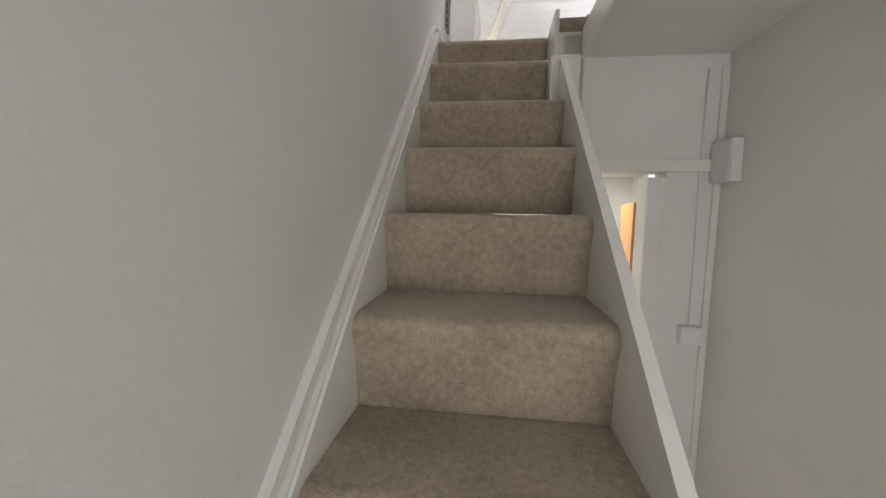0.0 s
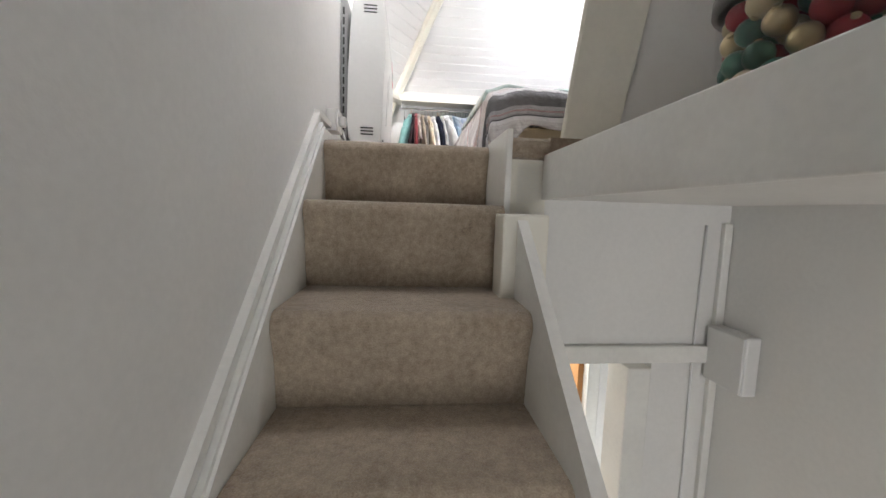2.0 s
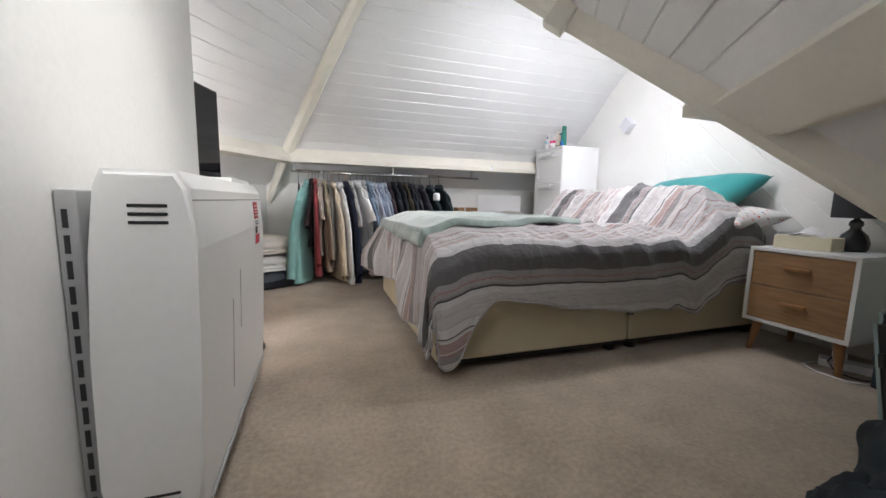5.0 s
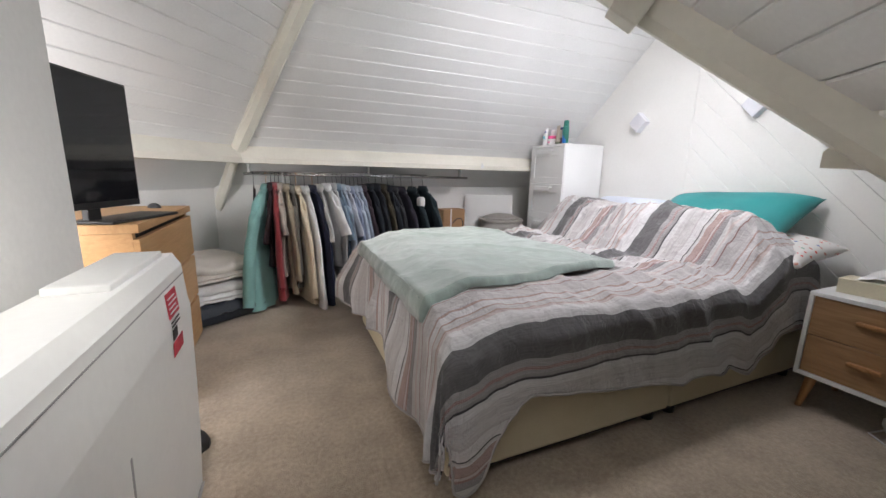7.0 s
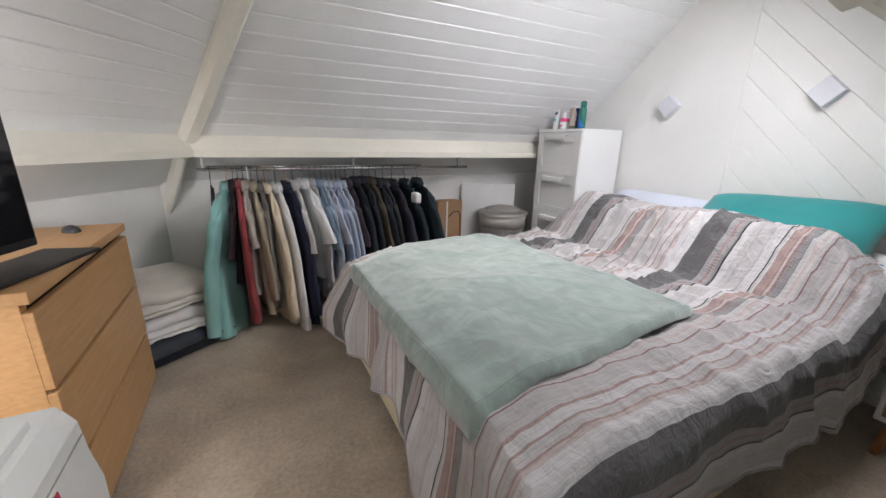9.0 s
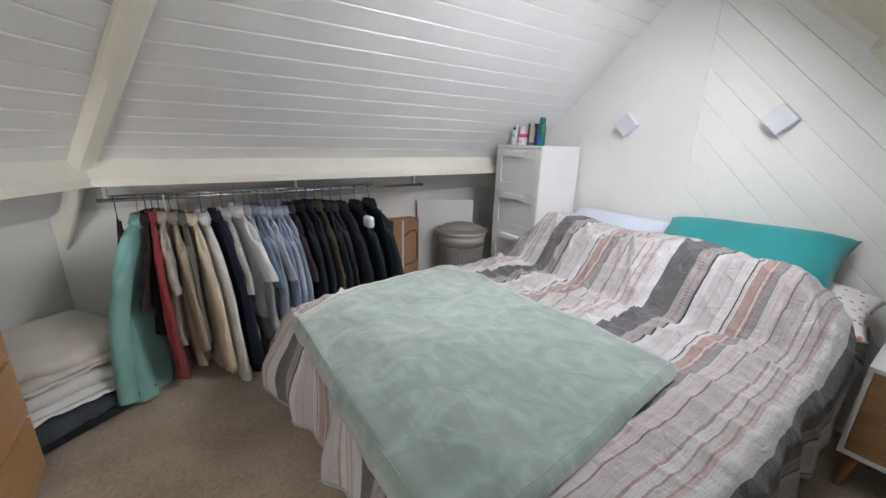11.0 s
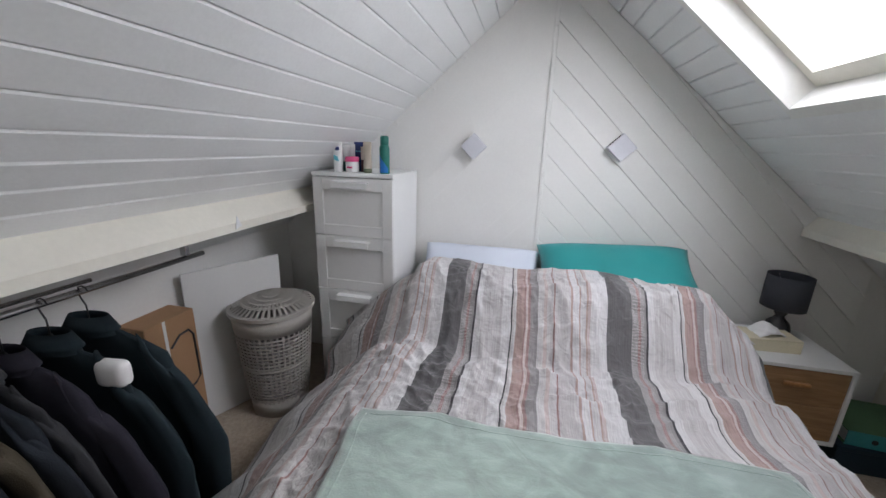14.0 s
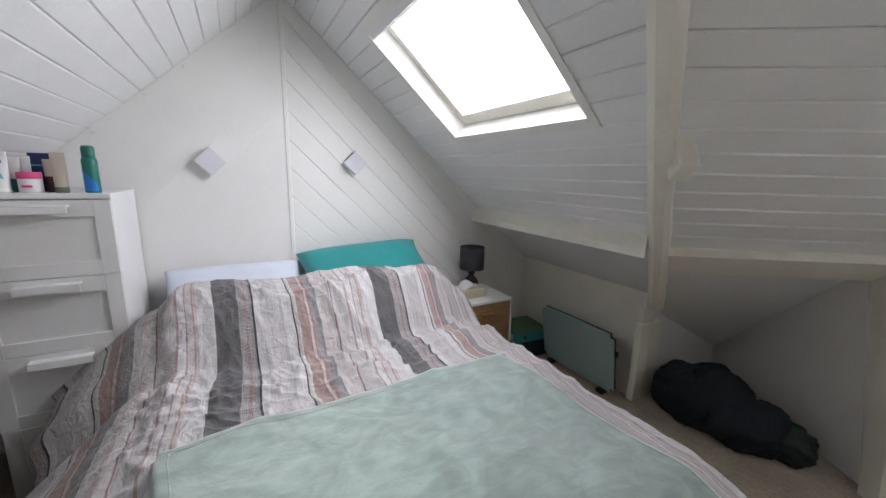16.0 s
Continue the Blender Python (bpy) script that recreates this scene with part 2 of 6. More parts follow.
TH = 0.09
E1 = XG - RX + 0.2
roof_panel("roof_north", A, N_, [(0, 0), (E1, 0), (E1, 1.95), (-MIT * 1.95, 1.95)], TH, BOARD, "painted roof lining behind the boards")
roof_panel("roof_stair_left", U, WL, [(0, 0), (5.6, 0), (5.6, 1.95), (-MIT * 1.95, 1.95)], TH, BOARD, "painted roof lining behind the boards")
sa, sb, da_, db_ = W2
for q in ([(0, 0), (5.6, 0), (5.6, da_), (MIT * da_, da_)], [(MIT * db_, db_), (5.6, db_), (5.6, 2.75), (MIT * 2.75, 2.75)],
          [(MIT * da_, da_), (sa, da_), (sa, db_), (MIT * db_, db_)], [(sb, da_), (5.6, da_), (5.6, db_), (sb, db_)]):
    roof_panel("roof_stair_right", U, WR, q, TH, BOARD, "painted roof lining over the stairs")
h0, h1, g0, g1 = SK
for i, q in enumerate(([(0, 0), (E1, 0), (E1, h0), (MIT * h0, h0)], [(MIT * h1, h1), (E1, h1), (E1, 1.95), (MIT * 1.95, 1.95)],
                       [(MIT * h0, h0), (g0, h0), (g0, h1), (MIT * h1, h1)], [(g1, h0), (E1, h0), (E1, h1), (g1, h1)])):
    roof_panel("roof_south", A, S_, q, TH, BOARD, "painted roof lining round the roof window")

# roof window: lined opening, frame, glass
win = tagged(new("window_1"), "white roof window in the boarded slope, glaring daylight", "window", "", "structure")
nS = (S_ * K + Vector((0, 0, 1))).normalized()


def sky_bar(s0, s1, d0, d1, o0, o1):
    bm = B()
    lo = [roof_pt(A, S_, s, d, o0) for s, d in ((s0, d0), (s1, d0), (s1, d1), (s0, d1))]
    add_prism(bm, lo, nS * (o0 - o1))
    return bm


for name, q in (("window_frame", (g0 - 0.03, g0 + 0.005, h0 - 0.03, h1 + 0.03)), ("window_frame", (g1 - 0.005, g1 + 0.03, h0 - 0.03, h1 + 0.03)),
                ("window_frame", (g0 + 0.0052, g1 - 0.0052, h0 - 0.03, h0 + 0.005)), ("window_frame", (g0 + 0.0052, g1 - 0.0052, h1 - 0.005, h1 + 0.03))):
    part(name, sky_bar(*q, 0.006, -0.16), GLOSS, win)
for q in ((g0 + 0.006, g0 + 0.045, h0 + 0.006, h1 - 0.006), (g1 - 0.045, g1 - 0.006, h0 + 0.006, h1 - 0.006), (g0 + 0.045, g1 - 0.045, h0 + 0.006, h0 + 0.04), (g0 + 0.045, g1 - 0.045, h1 - 0.05, h1 - 0.006)):
    part("sash", sky_bar(*q, -0.09, -0.14), CREAM, win)
GLASS, nt, N, L, P = nodes_of("window_glass")
P.inputs["Transmission Weight"].default_value, P.inputs["Roughness"].default_value, P.inputs["IOR"].default_value = 1.0, 0.0, 1.45
pane = part("pane", sky_bar(g0 + 0.045, g1 - 0.045, h0 + 0.035, h1 - 0.04, -0.11, -0.114), GLASS, win)
pane.visible_shadow = False

# unseen roof window, added to house the fill lamp over the landing
win2 = tagged(new("unseen_window"), "added roof window out of view, round the stair fill lamp", "window", "", "structure")
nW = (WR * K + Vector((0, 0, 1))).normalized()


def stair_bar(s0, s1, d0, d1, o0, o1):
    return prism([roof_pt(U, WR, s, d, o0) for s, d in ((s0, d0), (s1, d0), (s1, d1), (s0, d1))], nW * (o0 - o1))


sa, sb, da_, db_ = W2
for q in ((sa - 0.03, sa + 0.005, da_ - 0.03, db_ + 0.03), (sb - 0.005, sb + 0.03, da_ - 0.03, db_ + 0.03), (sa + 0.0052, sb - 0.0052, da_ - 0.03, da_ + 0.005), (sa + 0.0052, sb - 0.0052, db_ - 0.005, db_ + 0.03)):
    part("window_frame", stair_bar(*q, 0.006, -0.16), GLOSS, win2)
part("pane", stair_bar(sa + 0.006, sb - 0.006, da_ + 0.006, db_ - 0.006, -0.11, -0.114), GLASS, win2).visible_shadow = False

# ledges under the slopes
def ledge(name, axis, side, s0, s1, e0, e1, shift=0.0, sink=0.0):
    """Boxed purlin at the foot of a slope: sloping fascia, lip and soffit; mitred by e per metre of d."""
    prof = [(DL + 0.012, RZ - K * (DL + 0.012) + 0.006), (DL - 0.055, 1.065), (DL - 0.055, 1.03), (DL + 0.135, 1.03), (DL + 0.05, 1.14)]
    prof = [(d + shift, z - sink) for d, z in prof]
    bm = B()
    a = [bm.verts.new(R0 + axis * (s0 + e0 * d) + side * d + Vector((0, 0, z - RZ))) for d, z in prof]
    b = [bm.verts.new(R0 + axis * (s1 + e1 * d) + side * d + Vector((0, 0, z - RZ))) for d, z in prof]
    n = len(prof)
    bm.faces.new(a)
    bm.faces.new(b[::-1])
    for i in range(n):
        bm.faces.new((a[i], a[(i + 1) % n], b[(i + 1) % n], b[i]))
    return struct(name, bm, CREAM, "cream painted boxed ledge at the foot of the slope", "ledge")


ledge("ledge_north", A, N_, 0, XG - RX, -MIT, 0)
ledge("ledge_south", A, S_, 0.05, XG - RX, MIT, 0, 0.055, 0.018)
ledge("ledge_stair_left", U, WL, 0, 2.6, -MIT, 0)
bm = B()
nR = (WR * K + Vector((0, 0, 1))).normalized()
for q0_, q1_, o in ((1.375, 1.49, 0.045), (1.49, 1.505, 0.03)):
    add_prism(bm, [roof_pt(U, WR, s, d, -0.01) for s, d in ((MIT * q0_, q0_), (1.86, q0_), (1.86, q1_), (MIT * q1_, q1_))], -nR * (o + 0.01))
struct("ledge_stair_right", bm, CREAM, "cream painted purlin at the foot of the boards", "ledge")

# ---- walls ----
def zroof(x, y):
    """Height of the stair wing's roof."""
    v = Vector((x - RX, y - RY, 0))
    return RZ - K * abs(v.dot(WR))


yr = RY + (XL - RX) * 0.825 / 0.565              # where the ridge crosses the stair wall
pts = [(XL, -1.9, LOW), (XL, 3.34, LOW), (XL, 3.34, zroof(XL, 3.34) + 0.05), (XL, yr, RZ + 0.04), (XL, -1.9, max(-0.1, zroof(XL, -1.9) + 0.05))]
struct("wall_west", prism(pts, (-0.12, 0, 0)), WALL, "plain off-white plastered wall beside the stairs", "wall")
bm = B()
xa = XL - 0.12
add_prism(bm, [(xa, 3.34, 0), (-0.71, 3.34, 0), (-0.71, 3.34, zroof(-0.71, 3.34) + 0.05), (xa, 3.34, zroof(xa, 3.34) + 0.05)], (0, -0.1, 0))
add_prism(bm, [(-1.29, 3.34, 0), (-1.9, 3.34, 0), (-1.9, 3.34, 1.2), (-1.29, 3.34, zroof(-1.29, 3.34) + 0.05)], (0, -0.1, 0))
add_box(bm, -1.29, -0.71, 3.24, 3.34, 0, 0.75)
add_prism(bm, [(-0.71, 3.34, 1.19), (-1.29, 3.34, 1.19), (-1.29, 3.34, zroof(-1.29, 3.34) + 0.05), (-0.71, 3.34, zroof(-0.71, 3.34) + 0.05)], (0, -0.1, 0))
struct("wall_alcove", bm, WALL, "off-white wall with a window at the end of the alcove", "wall")
win3 = tagged(new("window_3"), "small white window in the alcove wall", "window", "", "structure")
for q in ((-1.285, -1.25, 0.755, 1.185), (-0.75, -0.715, 0.755, 1.185), (-1.249, -0.751, 0.755, 0.79), (-1.249, -0.751, 1.15, 1.185)):
    part("window_frame", box(q[0], q[1], 3.26, 3.32, q[2], q[3], 0.003), GLOSS, win3)
part("pane", box(-1.25, -0.75, 3.285, 3.289, 0.79, 1.15), GLASS, win3).visible_shadow = False
struct("wall_gable_core", prism([(XG + 0.015, 2.0, 0), (XG + 0.015, 5.6, 0), (XG + 0.015, 5.6, 0.85), (XG + 0.015, RY, RZ + 0.05), (XG + 0.015, 2.0, 0.7)], (0.2, 0, 0)), GABLE, "white gable wall behind the boards", "wall")

# gable boards in a chevron on both sides of a centre strip
def clip_poly(poly, f):
    out = []
    for i in range(len(poly)):
        p, q = poly[i], poly[(i + 1) % len(poly)]
        a, b = f(p), f(q)
        if a >= 0:
            out.append(p)
        if (a >= 0) != (b >= 0):
            t = a / (a - b)
            out.append((p[0] + (q[0] - p[0]) * t, p[1] + (q[1] - p[1]) * t))
    return out


def gable_boards(sgn, name):
    """Diagonal boards falling away from the centre strip; each one an object."""
    wall = tagged(new(name), "white painted diagonal boards on the gable", "wall", "", "structure")
    w, r2 = 0.112, math.sqrt(0.5)
    for k in range(-6, 12):
        gap = 0.0004 if sgn < 0 else 0.00005
        c0, c1 = k * w + gap, (k + 1) * w - gap
        poly = [(0.0, 0.002), (1.6, 0.002), (1.6, RZ - K * 1.6), (0.0, RZ)]
        poly = clip_poly(poly, lambda p: ((p[1] - 0.9) + p[0]) * r2 - c0)
        if len(poly) > 2:
            poly = clip_poly(poly, lambda p: c1 - ((p[1] - 0.9) + p[0]) * r2)
        if len(poly) < 3:
            continue
        bm = prism([(XG, RY + sgn * p[0], p[1]) for p in poly], (0.0147, 0, 0))
        bmesh.ops.remove_doubles(bm, verts=bm.verts, dist=1e-4)
        es = [e for e in bm.edges if all(abs(v.co.x - XG) < 1e-5 for v in e.verts)]
        bmesh.ops.bevel(bm, geom=es, offset=0.0026 if sgn < 0 else 0.0004, segments=1, affect="EDGES")
        part("board", bm, GABLE, wall)
    return wall


gable_boards(1, "wall_gable_north")
gable_boards(-1, "wall_gable_south")
strip = struct("trim_gable", box(XG - 0.008, XG, RY - 0.011, RY + 0.011, 0.0, RZ - 0.01, 0.003), GABLE, "narrow white cover strip up the middle of the gable", "trim")

struct("wall_north", box(-0.75, XG + 0.1, 5.50, 5.62, 0, 1.25), WALL, "grey-white low wall behind the clothes rail", "wall")
q0 = R0 + WL * (DL + 0.37) + U * (-MIT * (DL + 0.37))
bm = B()
add_prism(bm, [(q0.x, q0.y, 0), tuple((q0 + U * 3.2).to_2d()) + (0,), tuple((q0 + U * 3.2).to_2d()) + (1.2,), (q0.x, q0.y, 1.2)], WL * 0.1)
struct("wall_northwest", bm, WALL, "off-white low wall under the ledge", "wall")
struct("wall_south", box(1.47, XG + 0.1, 1.98, 2.10, 0, 1.2), CREAM, "cream low wall under the ledge", "wall")
pp = Vector((0.562, 1.780, 0))
e_ = pp + WR * 1.28
pt = pp + WR * 0.20                               # its edge leans with the post
bm = B()
add_prism(bm, [(pp.x, pp.y, -0.049), (e_.x, e_.y, -0.049), (e_.x, e_.y, zroof(e_.x, e_.y) + 0.03), (pt.x, pt.y, zroof(pt.x, pt.y) + 0.03)], U * 0.03)
struct("wall_panel", bm, WALL, "plain painted partition panel beside the stairs", "wall")
struct("wall_eaves", box(1.50, 1.60, 0.5, 1.98, -0.2, 1.2), WALL, "plain wall closing the eaves", "wall")

# ---- floors ----
def slab(name, x0, x1, y0, y1, z1, th, mat, label):
    return struct(name, box(x0, x1, y0, y1, z1 - th, z1), mat, label, "floor")


slab("floor", -1.9, XG + 0.1, 2.0, 5.62, 0.0, 0.2, CARPET, "worn beige-grey carpet")
slab("floor_shelf", 0.3865, 1.60, -2.2, 1.999, -0.05, 0.03, CARPET, "beige carpet on the ledge over the hall")

# ---- stairs ----
stairs = tagged(new("stairs"), "steep straight stairs with worn beige carpet between white strings", "stairs", "", "structure")
SX0, SX1 = -0.352, 0.245


def step_mesh(y, z, x1, deep, low=0.0):
    """Tread behind the nose at y, height z, with its riser and a rounded nose."""
    prof = [(y + deep, z), (y + 0.0205, z)]
    for a in range(0, 8):
        t = radians(90 + 15 * a)
        prof.append((y + 0.020 + 0.034 * math.cos(t), z - 0.034 + 0.034 * math.sin(t)))
    prof += [(y - 0.002, z - 0.075), (y + 0.010, z - 0.12), (y + 0.0213, z - RISE + 0.002 - low), (y + max(deep, 0.0214), z - RISE + 0.002 - low)]
    return prism([(SX0, a, b) for a, b in prof], (x1 - SX0, 0, 0))


for k in range(0, NSTEP):
    part("step", step_mesh(2.0 - GOING * k - 0.022, -RISE * k + (0.02 if k == 1 else 0.0), 0.235 if k < 2 else SX1, 0.0215 if k == 0 else 0.30, 0.02 if k == 1 else 0.0), CARPET, stairs)


def string_poly(x, dx, up, down, y0, y1):
    f = lambda y: -RISE / GOING * (2.0 - y)
    return prism([(x, y0, f(y0) + up), (x, y1, f(y1) + up), (x, y1, f(y1) - down), (x, y0, f(y0) - down)], (dx, 0, 0))


part("string", string_poly(XL, 0.037, 0.045, 0.30, -1.1, 2.0), GLOSS, stairs, "white painted skirting string")
part("moulding", string_poly(XL, 0.030, 0.060, -0.045, -1.1, 2.0), GLOSS, stairs)
part("trim_strip", string_poly(XL, 0.020, 0.100, -0.068, -1.1, 2.0), GLOSS, stairs)
part("string", string_poly(SX1, 0.028, 0.10, 0.30, -1.1, 1.60), GLOSS, stairs, "white painted outer string")
part("string", box(0.236, 0.256, 1.725, 2.0, -0.50, 0.012, 0.004), GLOSS, stairs, "white painted end board")
part("newel_block", box(0.205, 0.335, 1.60, 1.70, -0.56, -0.243, 0.006), CREAM, stairs)
struct("wall_landing_nib", box(0.256, 0.385, 1.78, 2.0, -0.75, -0.07), CREAM, "cream boxed end of the landing", "wall")
struct("floor_nib", prism([(0.256, y, z) for y, z in ((2.0, 0), (1.795, 0), (1.778, -0.004), (1.766, -0.014), (1.761, -0.03), (1.765, -0.052), (1.779, -0.064), (1.80, -0.069), (2.0, -0.0695))], (0.130, 0, 0)), CARPET, "beige carpet turned over the landing edge", "floor")
struct("floor_landing", prism([(0.3862, 2.0, -0.049), (0.3862, 1.766, -0.049), (0.49, 1.766, -0.049), tuple((pp + WR * 0.02).to_2d()) + (-0.049,), tuple(e_.to_2d()) + (-0.049,), (1.5, 2.0, -0.049)], (0, 0, 0.049)), CARPET, "beige carpet round the foot of the post", "floor")
struct("wall_fascia", box(0.372, 0.386, -2.2, 1.78, -0.195, -0.053, 0.003), GLOSS, "white painted fascia of the ledge", "wall")
struct("ceiling_hall", box(0.3865, 1.04, -2.2, 1.78, -0.193, -0.082), WALL, "white hall ceiling", "ceiling")

# ---- hall below ----
struct("wall_east", box(1.04, 1.16, -2.2, 1.90, LOW, -0.082), WALL, "plain off-white hall wall", "wall")
struct("wall_east_upper", prism([(1.04, -2.2, -0.05), (1.04, 1.26, -0.05), (1.04, 1.26, 0.75), (1.04, -0.2, 0.1)], (0.1, 0, 0)), WALL, "plain off-white wall above the ledge", "wall")
bm = B()
add_box(bm, 0.29, 1.04, 1.78, 1.90, -0.735, -0.082)
add_box(bm, 0.80, 1.04, 1.78, 1.90, LOW, -0.735)
add_box(bm, XL, -0.02, 1.78, 1.90, LOW, -0.75)
struct("wall_door", bm, WALL, "white wall with the hall doorway", "wall")
struct("wall_understairs", string_poly(0.252, 0.012, -0.05, 3.0, -1.1, 1.78), WALL, "white panel under the stairs", "wall")
slab("floor_hall", -0.5, 2.2, -2.3, 4.6, LOW, 0.12, CARPET, "beige hall carpet")
bm = B()
add_box(bm, -0.51, 0.0, -2.3, -2.2, LOW, -0.035)
add_box(bm, 0.9, 1.16, -2.3, -2.2, LOW, -0.035)
add_box(bm, 0.0, 0.9, -2.3, -2.2, LOW, -1.85)
add_box(bm, 0.0, 0.9, -2.3, -2.2, -0.65, -0.035)
struct("wall_hall_south", bm, WALL, "plain hall wall with a window", "wall")
win4 = tagged(new("window_4"), "white hall window at the foot of the stairs", "window", "", "structure")
for q in ((0.004, 0.05, -1.846, -0.654), (0.85, 0.896, -1.846, -0.654), (0.051, 0.849, -1.846, -1.80), (0.051, 0.849, -0.70, -0.654)):
    part("window_frame", box(q[0], q[1], -2.28, -2.22, q[2], q[3], 0.003), GLOSS, win4)
part("pane", box(0.05, 0.85, -2.26, -2.256, -1.80, -0.70), GLASS, win4).visible_shadow = False
# Plain disc added as a mount for the far room's lamp, out of view.
cl = tagged(new("far_room_disc"), "unseen white disc added above the far room's lamp", "ceiling light")
cl.matrix_basis = pose(0.6, 3.2, -0.50)
part("base", lathe([(0.0, 0.0), (0.45, 0.0), (0.45, -0.012), (0.0, -0.012)], 32), GLOSS, cl)
bm = B()
add_box(bm, 1.6, 1.7, 1.9, 4.6, LOW, -0.2)
add_box(bm, -0.49, 1.7, 4.5, 4.6, LOW, -0.2)
add_box(bm, -0.49, -0.37, 1.9, 4.5, LOW, -0.2)
struct("wall_far_room", bm, WALL, "white walls of the room beyond the doorway", "wall")
struct("ceiling_far_room", box(-0.49, 1.7, 1.9, 4.6, -0.50, -0.46), WALL, "white ceiling of the room beyond", "ceiling")

# ---- beams ----
def beam(name, a, b, w, h, up, label, mat=None, seg=3):
    """Rounded, slightly crooked timber from a to b."""
    a, b = Vector(a), Vector(b)
    t = (b - a).normalized()
    side = t.cross(Vector(up)).normalized()
    upv = side.cross(t)
    n = 14
    bm = B()
    rings = []
    c = 0.022
    sec = [(-w / 2, -h / 2 + c), (-w / 2 + c, -h / 2), (w / 2 - c, -h / 2), (w / 2, -h / 2 + c), (w / 2, h / 2), (-w / 2, h / 2)]
    for i in range(n + 1):
        p = a.lerp(b, i / n)
        j = 0.006 * noise.noise(p * 3.1)
        k = 1 + 0.05 * noise.noise(p * 5.3 + Vector((7, 1, 3)))
        rings.append([bm.verts.new(p + side * (x * k + j) + upv * (y * k)) for x, y in sec])
    for p, q in zip(rings, rings[1:]):
        for k in range(6):
            bm.faces.new((p[k], p[(k + 1) % 6], q[(k + 1) % 6], q[k]))
    bm.faces.new(rings[0][::-1])
    bm.faces.new(rings[-1])
    return struct(name, bm, mat or CREAM, label, "beam")


def mitre_beam(name, side1, side2, sgn, extra):
    """Principal rafter below the mitre."""
    p0 = R0 + Vector((sgn * MIT * 0.02, -sgn * 0.02, -K * 0.02))
    d = DL + extra
    p1 = R0 + Vector((sgn * MIT * d, -sgn * d, -K * d))
    up = (side1 + side2) * K * 0.5 + Vector((0, 0, 1))
    return p0, p1, up


p0, p1, up = mitre_beam("s", S_, WR, 1, 0.55)
p0 += (p0 - p1).normalized() * 0.12
beam("beam_south", p0 - Vector((0, 0, 0.008)), p1 - Vector((0, 0, 0.008)), 0.078, 0.11, up, "cream painted crooked principal rafter")
p0, p1, up = mitre_beam("n", N_, WL, -1, 0.0)
beam("beam_north", p0 - Vector((0, 0, 0.02)), p1 - Vector((0, 0, 0.02)), 0.09, 0.10, up, "cream painted rounded principal rafter")
k0 = R0 + Vector((-MIT * (DL + 0.07), DL + 0.07, 1.04 - RZ))
beam("beam_strut_north", k0, k0 + Vector((-MIT * 0.36, 0.36, -K * 0.48)), 0.055, 0.07, (0, 0, 1), "cream painted strut under the ledge")
struct("post_south", box(1.455, 1.50, 1.93, 2.13, 0, 0.50, 0.006), CREAM, "cream painted stub post", "post")
bm = B()
pa, pb = Vector((0.446, 1.868, -0.05)), Vector((0.565, 1.690, 1.45))
sq = [(0, 0), (1, 0), (1, 0.045), (0, 0.045)]
vs = [[bm.verts.new(p + WR * a * w - U * b) for a, b in sq] for p, w in ((pa, 0.113), (pb, 0.13))]
bm.faces.new(vs[0][::-1])
bm.faces.new(vs[1])
for k in range(4):
    bm.faces.new((vs[0][k], vs[0][(k + 1) % 4], vs[1][(k + 1) % 4], vs[1][k]))
bmesh.ops.bevel(bm, geom=list(bm.edges), offset=0.014, segments=3, affect="EDGES")
struct("post_stair", bm, CREAM, "cream painted leaning post at the head of the stairs", "post")
q = Vector((0.503, 1.775, -0.05))
bm = prism([q, q + WR * 0.082, q + WR * 0.312 + Vector((0, 0, 1.36)), q + WR * 0.198 + Vector((0, 0, 1.36))], U * -0.03)
struct("trim_post", bm, CREAM, "flat painted cover strip beside the post", "trim")

# ---- bed ----
FABRIC_CREAM = paint("divan_fabric", (0.60, 0.53, 0.38), 0.9, 0.06, 3.0, 0.05, 300, dirt=(0.45, 0.36, 0.2), dirt_amount=0.35)
BLACK = paint("black_plastic", (0.015, 0.015, 0.016), 0.45, 0.1)
CHROME = paint("steel", (0.55, 0.55, 0.56), 0.25, 0.03, metal=1.0)
bed = thing("divan_bed", pose(0, 0, 0), "cream fabric divan bed base in two halves with a white mattress", "bed")
BX0, BX1, BY0, BY1 = 0.485, 2.47, 3.085, 4.43
part("base", box(BX0, 1.482, BY0, BY1, 0.055, 0.34, 0.012, 2), FABRIC_CREAM, bed, "cream fabric divan half, slightly stained")
part("base", box(1.488, BX1, BY0, BY1, 0.055, 0.34, 0.012, 2), FABRIC_CREAM, bed)
part("plinth", box(BX0 + 0.02, BX1 - 0.02, BY0 + 0.02, BY1 - 0.02, 0.035, 0.056), BLACK, bed, "black underside")
for x in (BX0 + 0.06, 1.42, 1.55, BX1 - 0.06):
    for y in (BY0 + 0.05, BY1 - 0.05):
        part("foot", lathe([(0.024, 0), (0.028, 0.004), (0.028, 0.03), (0.02, 0.04)], 12, pose(x, y, 0)), BLACK, bed)
br = part("bracket", box(1.462, 1.508, BY0 - 0.006, BY0, 0.185, 0.205, 0.002), CHROME, bed, "small steel linking bracket")
part("screw", lathe([(0.005, 0), (0.005, 0.003), (0.0, 0.004)], 8, pose(1.472, BY0 - 0.006, 0.195, 90)), BLACK, br)
part("screw", lathe([(0.005, 0), (0.005, 0.003), (0.0, 0.004)], 8, pose(1.498, BY0 - 0.006, 0.195, 90)), BLACK, br)
SHEET = paint("white_sheet", (0.78, 0.77, 0.76), 0.9, 0.03, 4, 0.03, 200)
